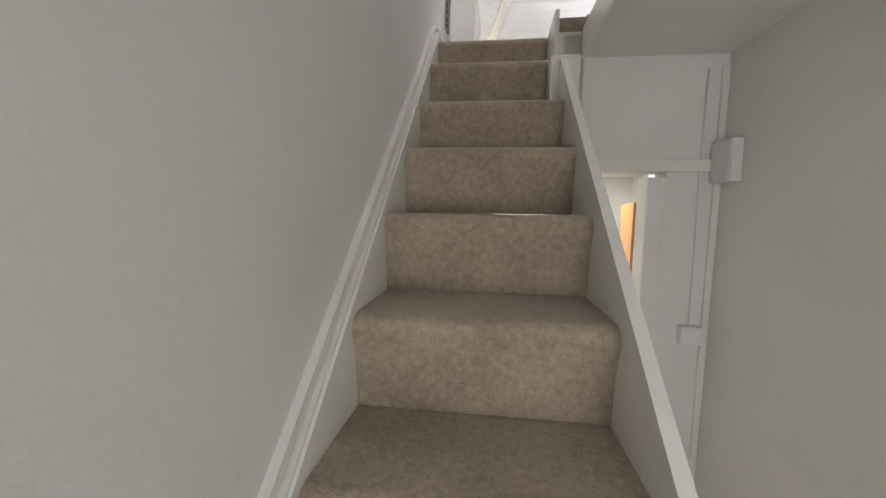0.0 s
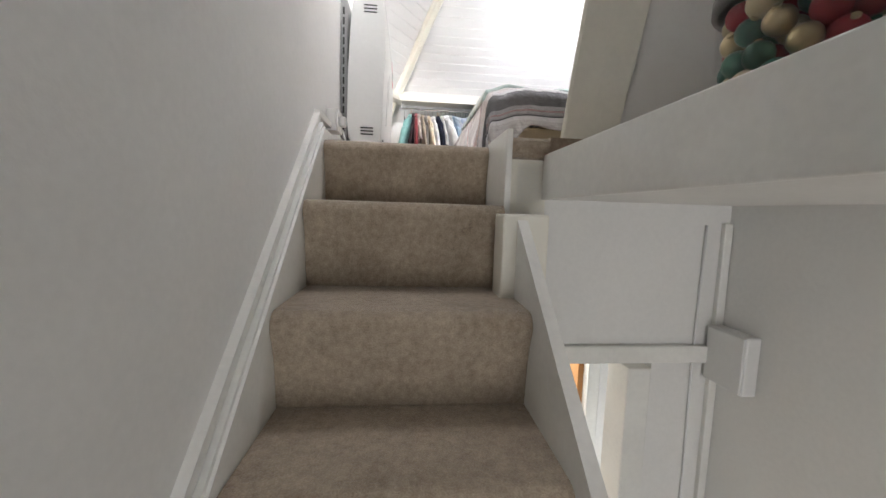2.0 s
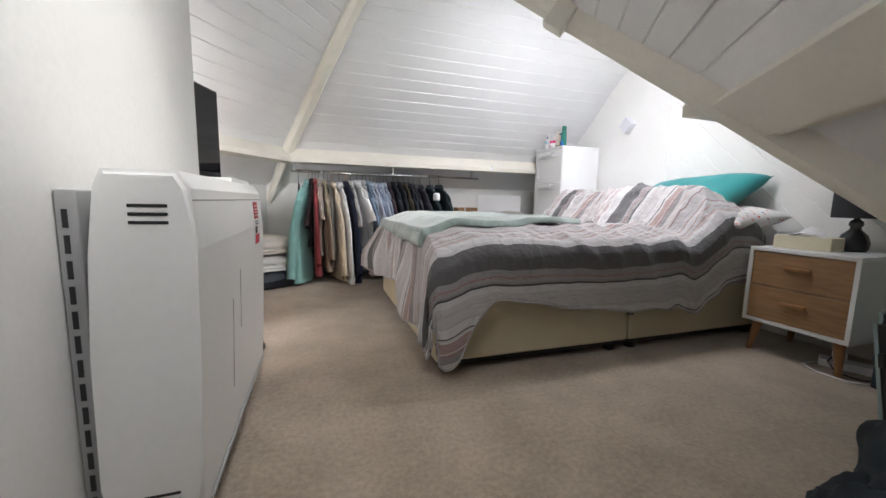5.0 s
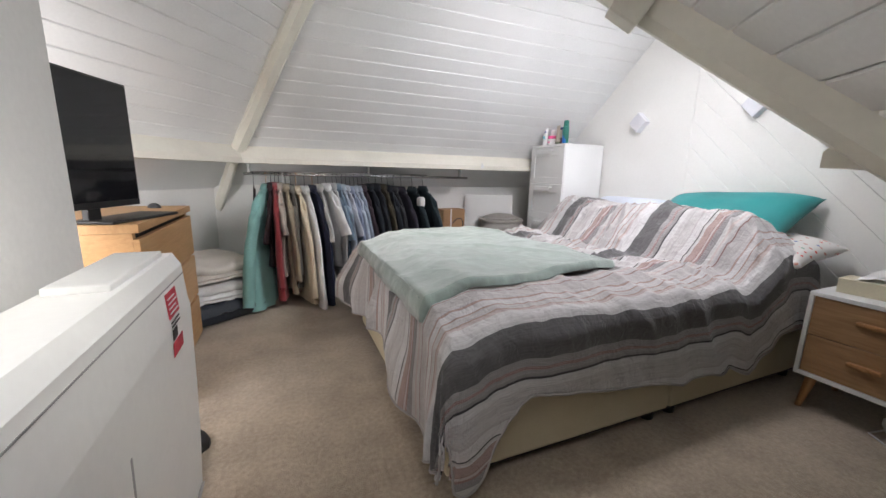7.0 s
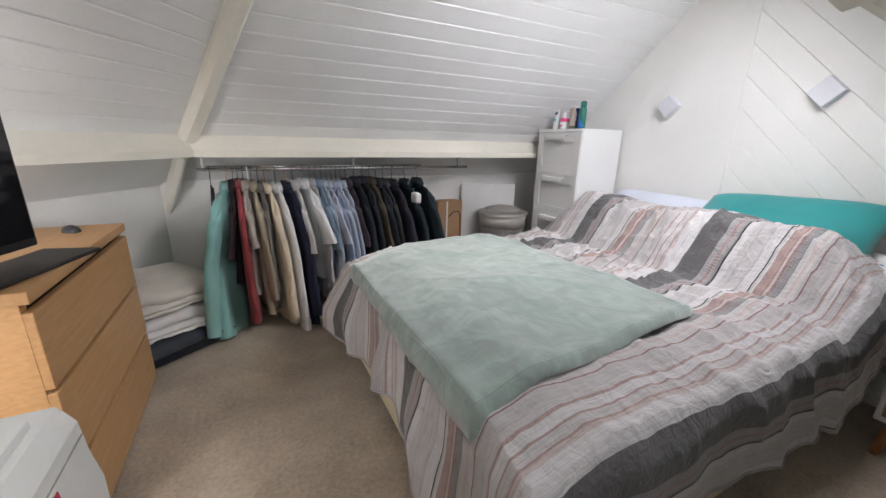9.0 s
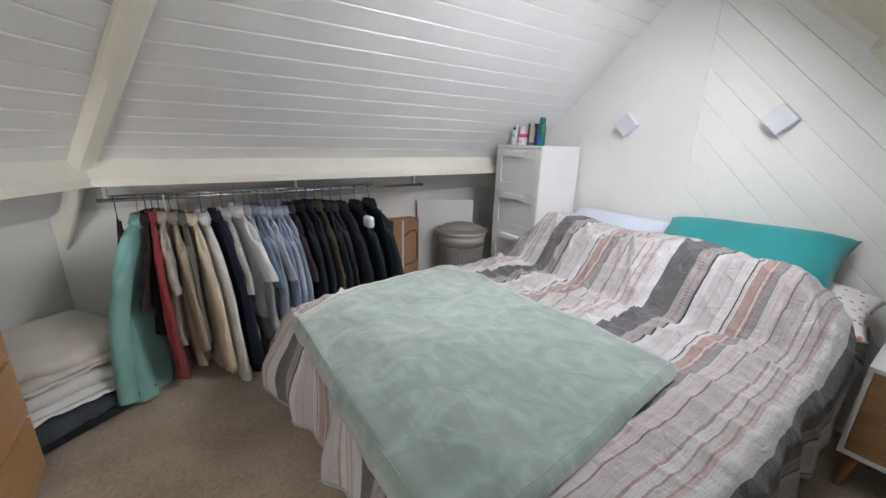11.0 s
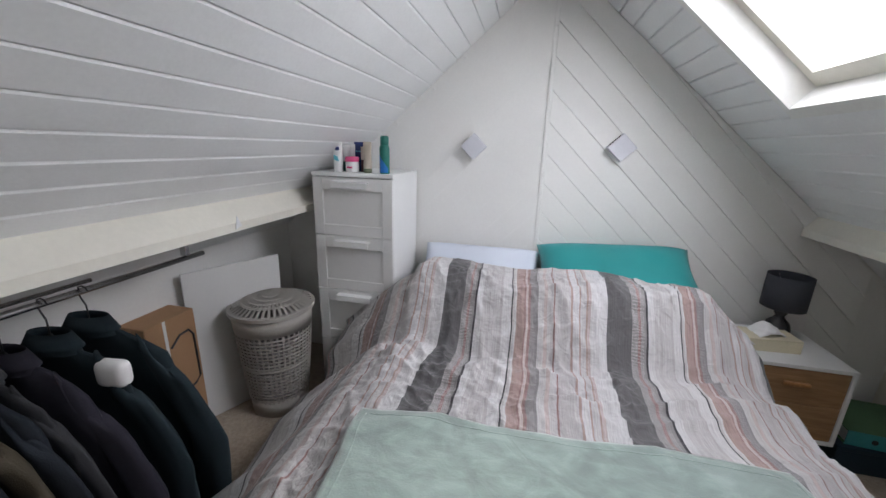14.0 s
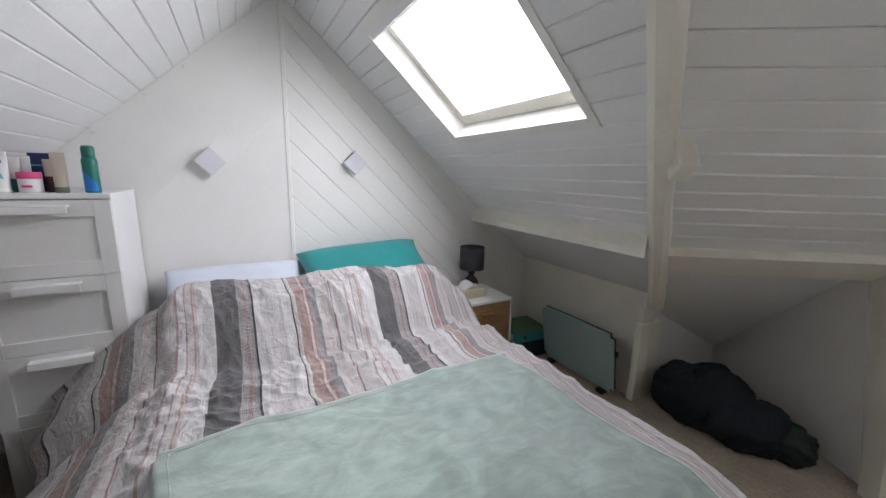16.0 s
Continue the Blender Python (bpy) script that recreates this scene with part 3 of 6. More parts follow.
part("mattress", box(BX0 + 0.03, BX1 - 0.002, BY0 + 0.03, BY1 - 0.03, 0.341, 0.535, 0.05, 4), SHEET, bed, "white sheeted mattress", True)


def uv_of(ob, fn_uv):
    me = ob.data
    lay = me.uv_layers.new(name="UVMap")
    for lp in me.loops:
        lay.data[lp.index].uv = fn_uv[lp.vertex_index]


def duvet_mat():
    """Woven stripes across the cloth, with fine dotted lines."""
    m, nt, N, L, P = nodes_of("striped_cotton")
    uv = N.new("ShaderNodeUVMap")
    sep = N.new("ShaderNodeSeparateXYZ")
    L.new(uv.outputs[0], sep.inputs[0])
    fr = N.new("ShaderNodeMath")
    fr.operation = "MULTIPLY"
    fr.inputs[1].default_value = 1 / 0.68
    L.new(sep.outputs["Y"], fr.inputs[0])
    wob = N.new("ShaderNodeMath")
    wob.operation = "FRACT"
    L.new(fr.outputs[0], wob.inputs[0])
    ramp = N.new("ShaderNodeValToRGB")
    ramp.color_ramp.interpolation = "CONSTANT"
    dark, mid, pale, white = (0.125, 0.12, 0.122), (0.27, 0.258, 0.255), (0.46, 0.435, 0.43), (0.575, 0.56, 0.56)
    rust, pink, black, wine = (0.38, 0.275, 0.25), (0.49, 0.41, 0.39), (0.05, 0.047, 0.052), (0.28, 0.165, 0.155)
    hush = (0.495, 0.475, 0.47)
    seq = [(0, dark), (0.13, mid), (0.165, wine), (0.18, mid), (0.212, black), (0.224, white), (0.262, hush), (0.30, pale), (0.315, hush), (0.375, pale), (0.39, white), (0.443, black), (0.453, hush),
           (0.462, white), (0.475, rust), (0.525, wine), (0.535, pink), (0.55, wine), (0.565, (0.24, 0.23, 0.23)), (0.61, hush), (0.645, pink), (0.665, hush), (0.70, wine), (0.708, pale),
           (0.775, hush), (0.80, rust), (0.810, white), (0.845, rust), (0.854, hush), (0.885, rust), (0.894, pink), (0.91, white)]
    els = ramp.color_ramp.elements
    els[0].position, els[0].color = 0.0, (*seq[0][1], 1)
    els[1].position, els[1].color = seq[1][0], (*seq[1][1], 1)
    for p, c in seq[2:]:
        e = els.new(p)
        e.color = (*c, 1)
    L.new(wob.outputs[0], ramp.inputs[0])
    # stitched dots along the stripes
    mp = N.new("ShaderNodeMapping")
    mp.inputs["Scale"].default_value = (150, 190, 1)
    L.new(uv.outputs[0], mp.inputs["Vector"])
    vo = N.new("ShaderNodeTexVoronoi")
    vo.inputs["Scale"].default_value, vo.inputs["Randomness"].default_value = 1.0, 0.15
    L.new(mp.outputs[0], vo.inputs["Vector"])
    lt = N.new("ShaderNodeMath")
    lt.operation = "LESS_THAN"
    lt.inputs[1].default_value = 0.3
    L.new(vo.outputs["Distance"], lt.inputs[0])
    band = N.new("ShaderNodeValToRGB")
    band.color_ramp.interpolation = "CONSTANT"
    be = band.color_ramp.elements
    be[0].color, be[1].position, be[1].color = (0, 0, 0, 1), 0.13, (0.6, 0.6, 0.6, 1)
    be.new(0.20).color = (0, 0, 0, 1)
    be.new(0.525).color = (0.35, 0.35, 0.35, 1)
    be.new(0.60).color = (0, 0, 0, 1)
    L.new(wob.outputs[0], band.inputs[0])
    mu = N.new("ShaderNodeMath")
    mu.operation = "MULTIPLY"
    L.new(lt.outputs[0], mu.inputs[0])
    L.new(band.outputs[0], mu.inputs[1])
    mix = N.new("ShaderNodeMix")
    mix.data_type = "RGBA"
    mix.inputs["B"].default_value = (0.62, 0.58, 0.57, 1)
    L.new(mu.outputs[0], mix.inputs["Factor"])
    L.new(ramp.outputs[0], mix.inputs["A"])
    wv = N.new("ShaderNodeTexNoise")
    wv.inputs["Scale"].default_value, wv.inputs["Detail"].default_value = 60, 4
    mp2 = N.new("ShaderNodeMapping")
    mp2.inputs["Scale"].default_value = (0.25, 6, 1)
    L.new(uv.outputs[0], mp2.inputs["Vector"])
    L.new(mp2.outputs[0], wv.inputs["Vector"])
    mr = N.new("ShaderNodeMapRange")
    mr.inputs["From Min"].default_value, mr.inputs["From Max"].default_value = 0.3, 0.7
    mr.inputs["To Min"].default_value, mr.inputs["To Max"].default_value = 0.76, 1.08
    L.new(wv.outputs["Fac"], mr.inputs["Value"])
    sc = N.new("ShaderNodeVectorMath")
    sc.operation = "SCALE"
    L.new(mix.outputs["Result"], sc.inputs[0])
    L.new(mr.outputs[0], sc.inputs["Scale"])
    L.new(sc.outputs[0], P.inputs["Base Color"])
    P.inputs["Roughness"].default_value, P.inputs["Sheen Weight"].default_value = 0.85, 0.15
    tc = N.new("ShaderNodeTexCoord")
    cr = N.new("ShaderNodeTexNoise")
    cr.inputs["Scale"].default_value, cr.inputs["Detail"].default_value, cr.inputs["Distortion"].default_value = 26, 5, 1.2
    L.new(tc.outputs["Object"], cr.inputs["Vector"])
    b = N.new("ShaderNodeBump")
    b.inputs["Strength"].default_value, b.inputs["Distance"].default_value = 0.7, 0.014
    L.new(cr.outputs["Fac"], b.inputs["Height"])
    L.new(b.outputs[0], P.inputs["Normal"])
    return m


STRIPE = duvet_mat()
DX0, DX1, DY0, DY1 = 0.475, 2.30, 3.06, 4.51


def ease(t):
    t = max(0.0, min(1.0, t))
    return t * t * (3 - 2 * t)


def ridge(a, b, c, e):
    """Narrow crest lines of a noise field, 0 to 1."""
    return max(0.0, 1 - 2.3 * abs(noise.noise(Vector((a, b, c))))) ** e


def pull_folds(p, q):
    """Slanting folds that run from the duvet's top over its long side."""
    s = p + 0.5 * q
    return 0.027 * ridge(s * 3.6, q * 0.9, 61.3, 1.5) + 0.007 * ridge(s * 9 + 0.6 * noise.noise(Vector((p * 3, q * 3, 5))), q * 1.4, 66.1, 1.6)


def creases(x, y, amp=1.0):
    """Folds of the duvet's top, from broad swells to short sharp wrinkles."""
    wx, wy = x + 0.05 * noise.noise(Vector((x * 4, y * 4, 71))), y + 0.05 * noise.noise(Vector((x * 4, y * 4, 77)))
    h = 0.020 * noise.noise(Vector((x * 2.3, y * 2.3, 0))) + 0.010 * noise.noise(Vector((x * 6.0 + y * 2.5, y * 5.0, 3.3)))
    rough = 0.30 + 0.70 * max(ease((y - DY0 - 0.30) / 0.30), ease((x - 1.75) / 0.2))
    h += rough * 0.015 * ridge(wx * 3.4 + wy * 1.8, wy * 4.2 - wx * 2.0, 9.1, 3)
    h += rough * 0.014 * ridge(wx * 4.0 - wy * 7.0, wy * 3.0 + wx * 2.0, 5.7, 3)
    h += rough * 0.010 * ridge(wx * 13 + wy * 4.0, wy * 5.0 - wx * 2.0, 15.7, 2)
    h += rough * 0.009 * ridge(wx * 9 - wy * 14, wy * 6.0 + wx * 6.0, 25.7, 2)
    h += rough * 0.0030 * ridge(wx * 26 + wy * 9.0, wy * 15 - wx * 7.0, 35.7, 2)
    # gathers in the hollow before the pillows
    hollow = ease((x - 1.30) / 0.25) * (1 - ease((x - 2.0) / 0.15))
    h += hollow * (0.014 * ridge(wx * 11 + wy * 2.0, wy * 2.6, 81.5, 2) - 0.007)
    q = y - DY0
    h += 0.9 * (1 - ease((q - 0.08) / 0.45)) * pull_folds(x - DX0, q)
    n = 1 - ease((DY1 - y) / 0.30)
    h += n * 0.007 * ridge(x * 15 - y * 4, y * 2.0, 91.2, 2)
    return h * amp * (1 - 0.72 * ease((x - 2.04) / 0.16))


def duvet_top(x, y, rub=1.0):
    """Height of the duvet over the bed."""
    z = 0.592 + creases(x, y) * rub
    foot = 1.76 + 0.04 * math.sin(y * 4.3 + 0.8)
    hump = ease((x - foot) / 0.27) * (1 - 0.45 * ease((x - 2.21) / 0.10))
    edge = ease((y - 2.98) / 0.30) * ease((4.60 - y) / 0.16)
    z -= 0.022 * math.exp(-((x - foot) / 0.055) ** 2) - 0.014 * math.exp(-((x - foot + 0.13 - 0.05 * math.sin(y * 7)) / 0.04) ** 2)
    z += hump * (0.228 + 0.012 * math.sin(y * 9)) * (0.42 + 0.58 * edge)
    z -= 0.045 * (1 - ease((x - DX0) / 0.16))
    z -= 0.045 * (1 - ease((y - DY0) / 0.18)) + 0.045 * (1 - ease((DY1 - y) / 0.12))
    return z


def duvet_point(p, q):
    """p: along the bed from the foot edge; q: across from the south edge; beyond the edges the cloth hangs."""
    top_p = DX1 - DX0
    px, qy = max(0.0, min(top_p, p)), max(0.0, min(DY1 - DY0, q))
    over_p, over_q = max(0.0, -p), max(0.0, -q)
    over_n = max(0.0, q - (DY1 - DY0))
    x, y = DX0 + px, DY0 + qy
    oq = over_q if over_q else over_n
    rho = math.hypot(over_p, oq)
    z = duvet_top(x, y, math.exp(-rho / 0.07))
    if rho > 0:
        cx, cy = over_p / rho, (over_q - over_n) / rho
        along = (x * abs(cy) + y * abs(cx))
        fold = math.sin(along * 17 + 2.2 * noise.noise(Vector((along * 2.1, rho * 2, 4.0))) * 2 + rho * (-9.0 if cy > 0.5 else 1.5)) * 0.5 + 0.5
        fold2 = noise.noise(Vector((along * 9, rho * 3.0, 1.7)))
        grow = ease(rho / 0.25)
        out = 0.028 * ease(rho / 0.07) + 0.012 * ease(rho / 0.3)
        south = max(0.0, cy)
        out += grow * (1 - south) * (0.040 * fold ** 3 + 0.022 * fold2) + south * ease(rho / 0.08) * 0.95 * pull_folds(p, q) + south * grow * 0.008 * fold2
        out += cx * grow * 0.085 * math.exp(-((y - 4.36) / 0.16) ** 2)
        x -= cx * out
        y -= cy * out - 0.85 * over_n * ease((p + 0.05) / 0.6)
        z -= max(0.0, rho - 0.02) * 0.98 * (0.85 if over_n else 1.0)
    return Vector((x, y, max(0.012, z)))


def duvet():
    nu, nv = 340, 300
    top_p, top_q = DX1 - DX0, DY1 - DY0
    bm = B()
    coords, grid = [], []
    for i in range(nu + 1):
        row = []
        for j in range(nv + 1):
            u, v = i / nu, j / nv
            x_at = -0.40 + u * (top_p + 0.40)
            drop_s = 0.225 + 0.15 * (1 - math.exp(-max(0.0, x_at - 0.22) / 0.55)) + 0.016 * noise.noise(Vector((x_at * 6, 0, 2))) + 0.25 * math.exp(-((x_at - 0.01) / 0.12) ** 2)
            q = -drop_s + v * (drop_s + top_q + 0.36)
            yq = max(0, min(top_q, q))
            drop_f = 0.36 + 0.03 * math.sin(yq * 7) - 0.05 * ease((yq - 0.2) / 0.6)
            p = -drop_f + u * (drop_f + top_p)
            row.append(bm.verts.new(duvet_point(p, q)))
            wv = 0.007 * noise.noise(Vector((p * 6.5, q * 5.0, 41))) + 0.003 * noise.noise(Vector((p * 15, q * 9.0, 44))) + 0.018 * noise.noise(Vector((p * 1.9, q * 1.6, 47)))
            coords.append((p, q + 0.20 + wv - 0.085 * ease((0.42 - q) / 0.40)))
        grid.append(row)
    for i in range(nu):
        for j in range(nv):
            bm.faces.new((grid[i][j], grid[i + 1][j], grid[i + 1][j + 1], grid[i][j + 1]))
    bm.verts.index_update()
    grid_co = [[v.co.copy() for v in row] for row in grid]
    ob = link_mesh("duvet", bm, STRIPE, True)
    foot = [grid_co[0][j] for j in range(0, nv + 1, 2)]
    side = [grid_co[i][0] for i in range(0, nu + 1, 2)]
    for pts in (foot, side):
        part("hem", tube([p - Vector((0, 0, 0.004)) for p in pts], 0.0045, 6), HEM, ob, "folded cotton hem", True)
    uv_of(ob, [(a, -b + 0.68 * 3 + DUV_SHIFT) for a, b in coords])
    so = ob.modifiers.new("thick", "SOLIDIFY")
    so.thickness, so.offset = 0.012, -1
    return tagged(ob, "crumpled duvet in grey, white and rust striped cotton on the bed", "duvet")


DUV_SHIFT = 0.08
HEM = paint("hem_cotton", (0.40, 0.375, 0.37), 0.9, 0.08, 8, 0.05, 250)
duvet()

# folded fleece throw
def fleece_mat(name, color):
    m, nt, N, L, P = nodes_of(name)
    tc = N.new("ShaderNodeTexCoord")
    a = N.new("ShaderNodeTexNoise")
    a.inputs["Scale"].default_value, a.inputs["Detail"].default_value, a.inputs["Distortion"].default_value = 9.0, 10, 1.2
    st = N.new("ShaderNodeTexNoise")
    st.inputs["Scale"].default_value, st.inputs["Detail"].default_value, st.inputs["Distortion"].default_value = 9.0, 8, 1.0
    mp = N.new("ShaderNodeMapping")
    mp.inputs["Scale"].default_value, mp.inputs["Rotation"].default_value = (3.2, 0.8, 1), (0, 0, 0.7)
    b = N.new("ShaderNodeTexNoise")
    b.inputs["Scale"].default_value, b.inputs["Detail"].default_value = 220, 3
    for n in (a, b, mp):
        L.new(tc.outputs["Object"], n.inputs["Vector"])
    L.new(mp.outputs[0], st.inputs["Vector"])
    # Two noises mottle the colour, painting in the sheen of the brushed nap.
    nap_sheen = N.new("ShaderNodeMath")
    nap_sheen.operation = "MULTIPLY_ADD"
    nap_sheen.inputs[1].default_value = 0.55
    L.new(st.outputs["Fac"], nap_sheen.inputs[0])
    L.new(a.outputs["Fac"], nap_sheen.inputs[2])
    r = N.new("ShaderNodeValToRGB")
    r.color_ramp.elements[0].position, r.color_ramp.elements[1].position = 0.60, 0.98
    c = Vector(color)
    r.color_ramp.elements[0].color, r.color_ramp.elements[1].color = (*(c * 0.84), 1), (*(c * 1.24), 1)
    r.color_ramp.elements.new(0.78).color = (*(c * 0.98), 1)
    L.new(nap_sheen.outputs[0], r.inputs[0])
    L.new(r.outputs[0], P.inputs["Base Color"])
    P.inputs["Roughness"].default_value, P.inputs["Sheen Weight"].default_value, P.inputs["Sheen Roughness"].default_value = 0.95, 0.8, 0.5
    ad = N.new("ShaderNodeMath")
    ad.operation = "MULTIPLY_ADD"
    ad.inputs[1].default_value = 0.16
    L.new(b.outputs["Fac"], ad.inputs[0])
    L.new(a.outputs["Fac"], ad.inputs[2])
    bu = N.new("ShaderNodeBump")
    bu.inputs["Strength"].default_value, bu.inputs["Distance"].default_value = 0.6, 0.009
    L.new(ad.outputs[0], bu.inputs["Height"])
    L.new(bu.outputs[0], P.inputs["Normal"])
    return m


SAGE = fleece_mat("sage_fleece", (0.256, 0.322, 0.290))


def throw():
    """Fleece folded in two: a soft slab lying on the duvet, bent over its foot edge."""
    c00, c10, c11, c01 = Vector((0.415, 3.20)), Vector((1.33, 3.27)), Vector((1.29, 4.41)), Vector((0.43, 4.30))

    def plan(u, v):
        return c00.lerp(c10, u).lerp(c01.lerp(c11, u), v)

    nu, nv = 90, 90
    bm = B()
    rows = {}
    for layer in (0, 1):
        for i in range(nu + 1):
            for j in range(nv + 1):
                u, v = i / nu, j / nv
                e = min(min(u, 1 - u) * 0.9, min(v, 1 - v) * 1.1)
                rnd = math.sqrt(max(0.0, 1 - (1 - min(1, e / 0.018)) ** 2))
                xy = plan(0.5 + (u - 0.5) * (1 - 0.018 * abs(2 * v - 1) ** 10), 0.5 + (v - 0.5) * (1 - 0.018 * abs(2 * u - 1) ** 10))
                xy += Vector((0.012 * noise.noise(Vector((v * 3.2, 1, 0))) + 0.006 * noise.noise(Vector((v * 6, 1, layer))), 0.012 * noise.noise(Vector((u * 3.2, 7, 0))) + 0.006 * noise.noise(Vector((u * 6, 7, layer)))))
                p = duvet_point(xy.x - DX0, xy.y - DY0)
                lift = 0.012 + 0.010 * ridge(xy.x * 3.0 + xy.y * 1.2, xy.y * 2.0, 33.3, 3) + 0.013 * noise.noise(Vector((xy.x * 2.6, xy.y * 2.6, 20))) + 0.003 * max(0, 1 - 2.2 * abs(noise.noise(Vector((xy.x * 4, xy.y * 4, 31))))) ** 2
                # smooth bed under it
                base = p.z - creases(p.x, p.y) * 0.85
                th = (0.024 + 0.006 * noise.noise(Vector((u * 3, v * 3, 3)))) * rnd
                z = base + 0.012 + lift + (th if layer else 0.0 - 0.004)
                rows[layer, i, j] = bm.verts.new((p.x - (0.014 if layer and xy.x < DX0 else 0), p.y, z))
    tops = {(i, j): rows[1, i, j].co.copy() for i in range(nu + 1) for j in range(nv + 1)}
    for i in range(nu):
        for j in range(nv):
            bm.faces.new((rows[1, i, j], rows[1, i + 1, j], rows[1, i + 1, j + 1], rows[1, i, j + 1]))
            bm.faces.new((rows[0, i, j + 1], rows[0, i + 1, j + 1], rows[0, i + 1, j], rows[0, i, j]))
    for i in range(nu):
        for j in (0, nv):
            bm.faces.new((rows[0, i, j], rows[0, i + 1, j], rows[1, i + 1, j], rows[1, i, j]))
    for j in range(nv):
        for i in (0, nu):
            bm.faces.new((rows[0, i, j], rows[0, i, j + 1], rows[1, i, j + 1], rows[1, i, j]))
    ob = part("throw", bm, SAGE, None, "", True)
    for fixed, vals in (("u", (0.035, 0.965)), ("v", (0.03, 0.97))):
        for w in vals:
            pts = []
            for k in range(4, nu - 3):
                i, j = (int(w * nu), k) if fixed == "u" else (k, int(w * nv))
                pts.append(tops[i, j] + Vector((0, 0, 0.0005)))
            part("hem", tube([p - Vector((0, 0, 0.0016)) for p in pts], 0.0026, 6), SAGE, ob, "stitched hem", True)
    return tagged(ob, "sage green fleece throw folded over the foot of the duvet", "blanket")


throw()


def pillow(m, w, d, t, mat, label, corner=0.0):
    """Stuffed pillow: w across, d deep, t thick."""
    n = 36
    bm = B()
    vs = {}
    for s in (1, -1):
        for i in range(n + 1):
            for j in range(n + 1):
                a, b = 2 * i / n - 1, 2 * j / n - 1
                pin = 1 - 0.06 * (a * a * (1 - b * b)) - 0.02
                x, y = a * w / 2 * (1 - 0.05 * (1 - b * b) * abs(a)), b * d / 2 * (1 - 0.07 * (1 - a * a) * abs(b))
                h = ((1 - a ** 4) * (1 - b ** 4)) ** 0.55 * t / 2
                h += 0.006 * noise.noise(Vector((x * 9, y * 9, s * 3 + w))) * (1 - max(abs(a), abs(b)) ** 6)
                if s < 0 and (i in (0, n) or j in (0, n)):
                    vs[s, i, j] = vs[1, i, j]
                else:
                    vs[s, i, j] = bm.verts.new((x, y, s * h))
    for s in (1, -1):
        for i in range(n):
            for j in range(n):
                bm.faces.new((vs[s, i, j], vs[s, i + 1, j], vs[s, i + 1, j + 1], vs[s, i, j + 1]))
    ob = part("pillow", bm, mat, None, "", True)
    ob.matrix_basis = m
    return tagged(ob, label, "pillow", "pillows on the bed")


TEAL = paint("teal_cotton", (0.012, 0.235, 0.235), 0.75, 0.08, 3, 0.04, 250, sheen=0.2)
LILAC = paint("pale_blue_cotton", (0.62, 0.66, 0.74), 0.85, 0.04, 4, 0.03, 220)


def dotted_mat():
    m, nt, N, L, P = nodes_of("dotted_cotton")
    tc = N.new("ShaderNodeTexCoord")
    vo = N.new("ShaderNodeTexVoronoi")
    vo.inputs["Scale"].default_value = 34
    L.new(tc.outputs["Object"], vo.inputs["Vector"])
    lt = N.new("ShaderNodeMath")
    lt.operation = "LESS_THAN"
    lt.inputs[1].default_value = 0.26
    L.new(vo.outputs["Distance"], lt.inputs[0])
    ramp = N.new("ShaderNodeValToRGB")
    ramp.color_ramp.interpolation = "CONSTANT"
    ramp.color_ramp.elements[0].color, ramp.color_ramp.elements[1].color = (0.65, 0.06, 0.05, 1), (0.55, 0.25, 0.2, 1)
    ramp.color_ramp.elements[1].position = 0.45
    ramp.color_ramp.elements.new(0.7).color = (0.12, 0.2, 0.45, 1)
    ramp.color_ramp.elements.new(0.85).color = (0.2, 0.42, 0.3, 1)
    L.new(vo.outputs["Color"], ramp.inputs[0])
    mix = N.new("ShaderNodeMix")
    mix.data_type = "RGBA"
    mix.inputs["A"].default_value = (0.74, 0.72, 0.70, 1)
    L.new(lt.outputs[0], mix.inputs["Factor"])
    L.new(ramp.outputs[0], mix.inputs["B"])
    L.new(mix.outputs["Result"], P.inputs["Base Color"])
    P.inputs["Roughness"].default_value = 0.9
    return m


DOTTED = dotted_mat()
pillow(pose(2.33, 4.20, 0.70, 0, -36, 0), 0.44, 0.66, 0.16, LILAC, "pale blue pillow propped on the gable")
pillow(pose(2.31, 3.51, 0.785, -3, -28, 2), 0.44, 0.76, 0.17, TEAL, "plump teal pillow propped on the gable")
pillow(pose(2.26, 3.36, 0.655, 0, -6, 2), 0.44, 0.72, 0.14, DOTTED, "white pillow with small coloured dots under another")

# ---- white chest of drawers ----
WHITE = paint("white_lacquer", (0.80, 0.80, 0.79), 0.4, 0.02, 3, 0.01, 80)
WHITE2 = paint("white_foil", (0.74, 0.735, 0.72), 0.45, 0.02, 3, 0.01, 80)


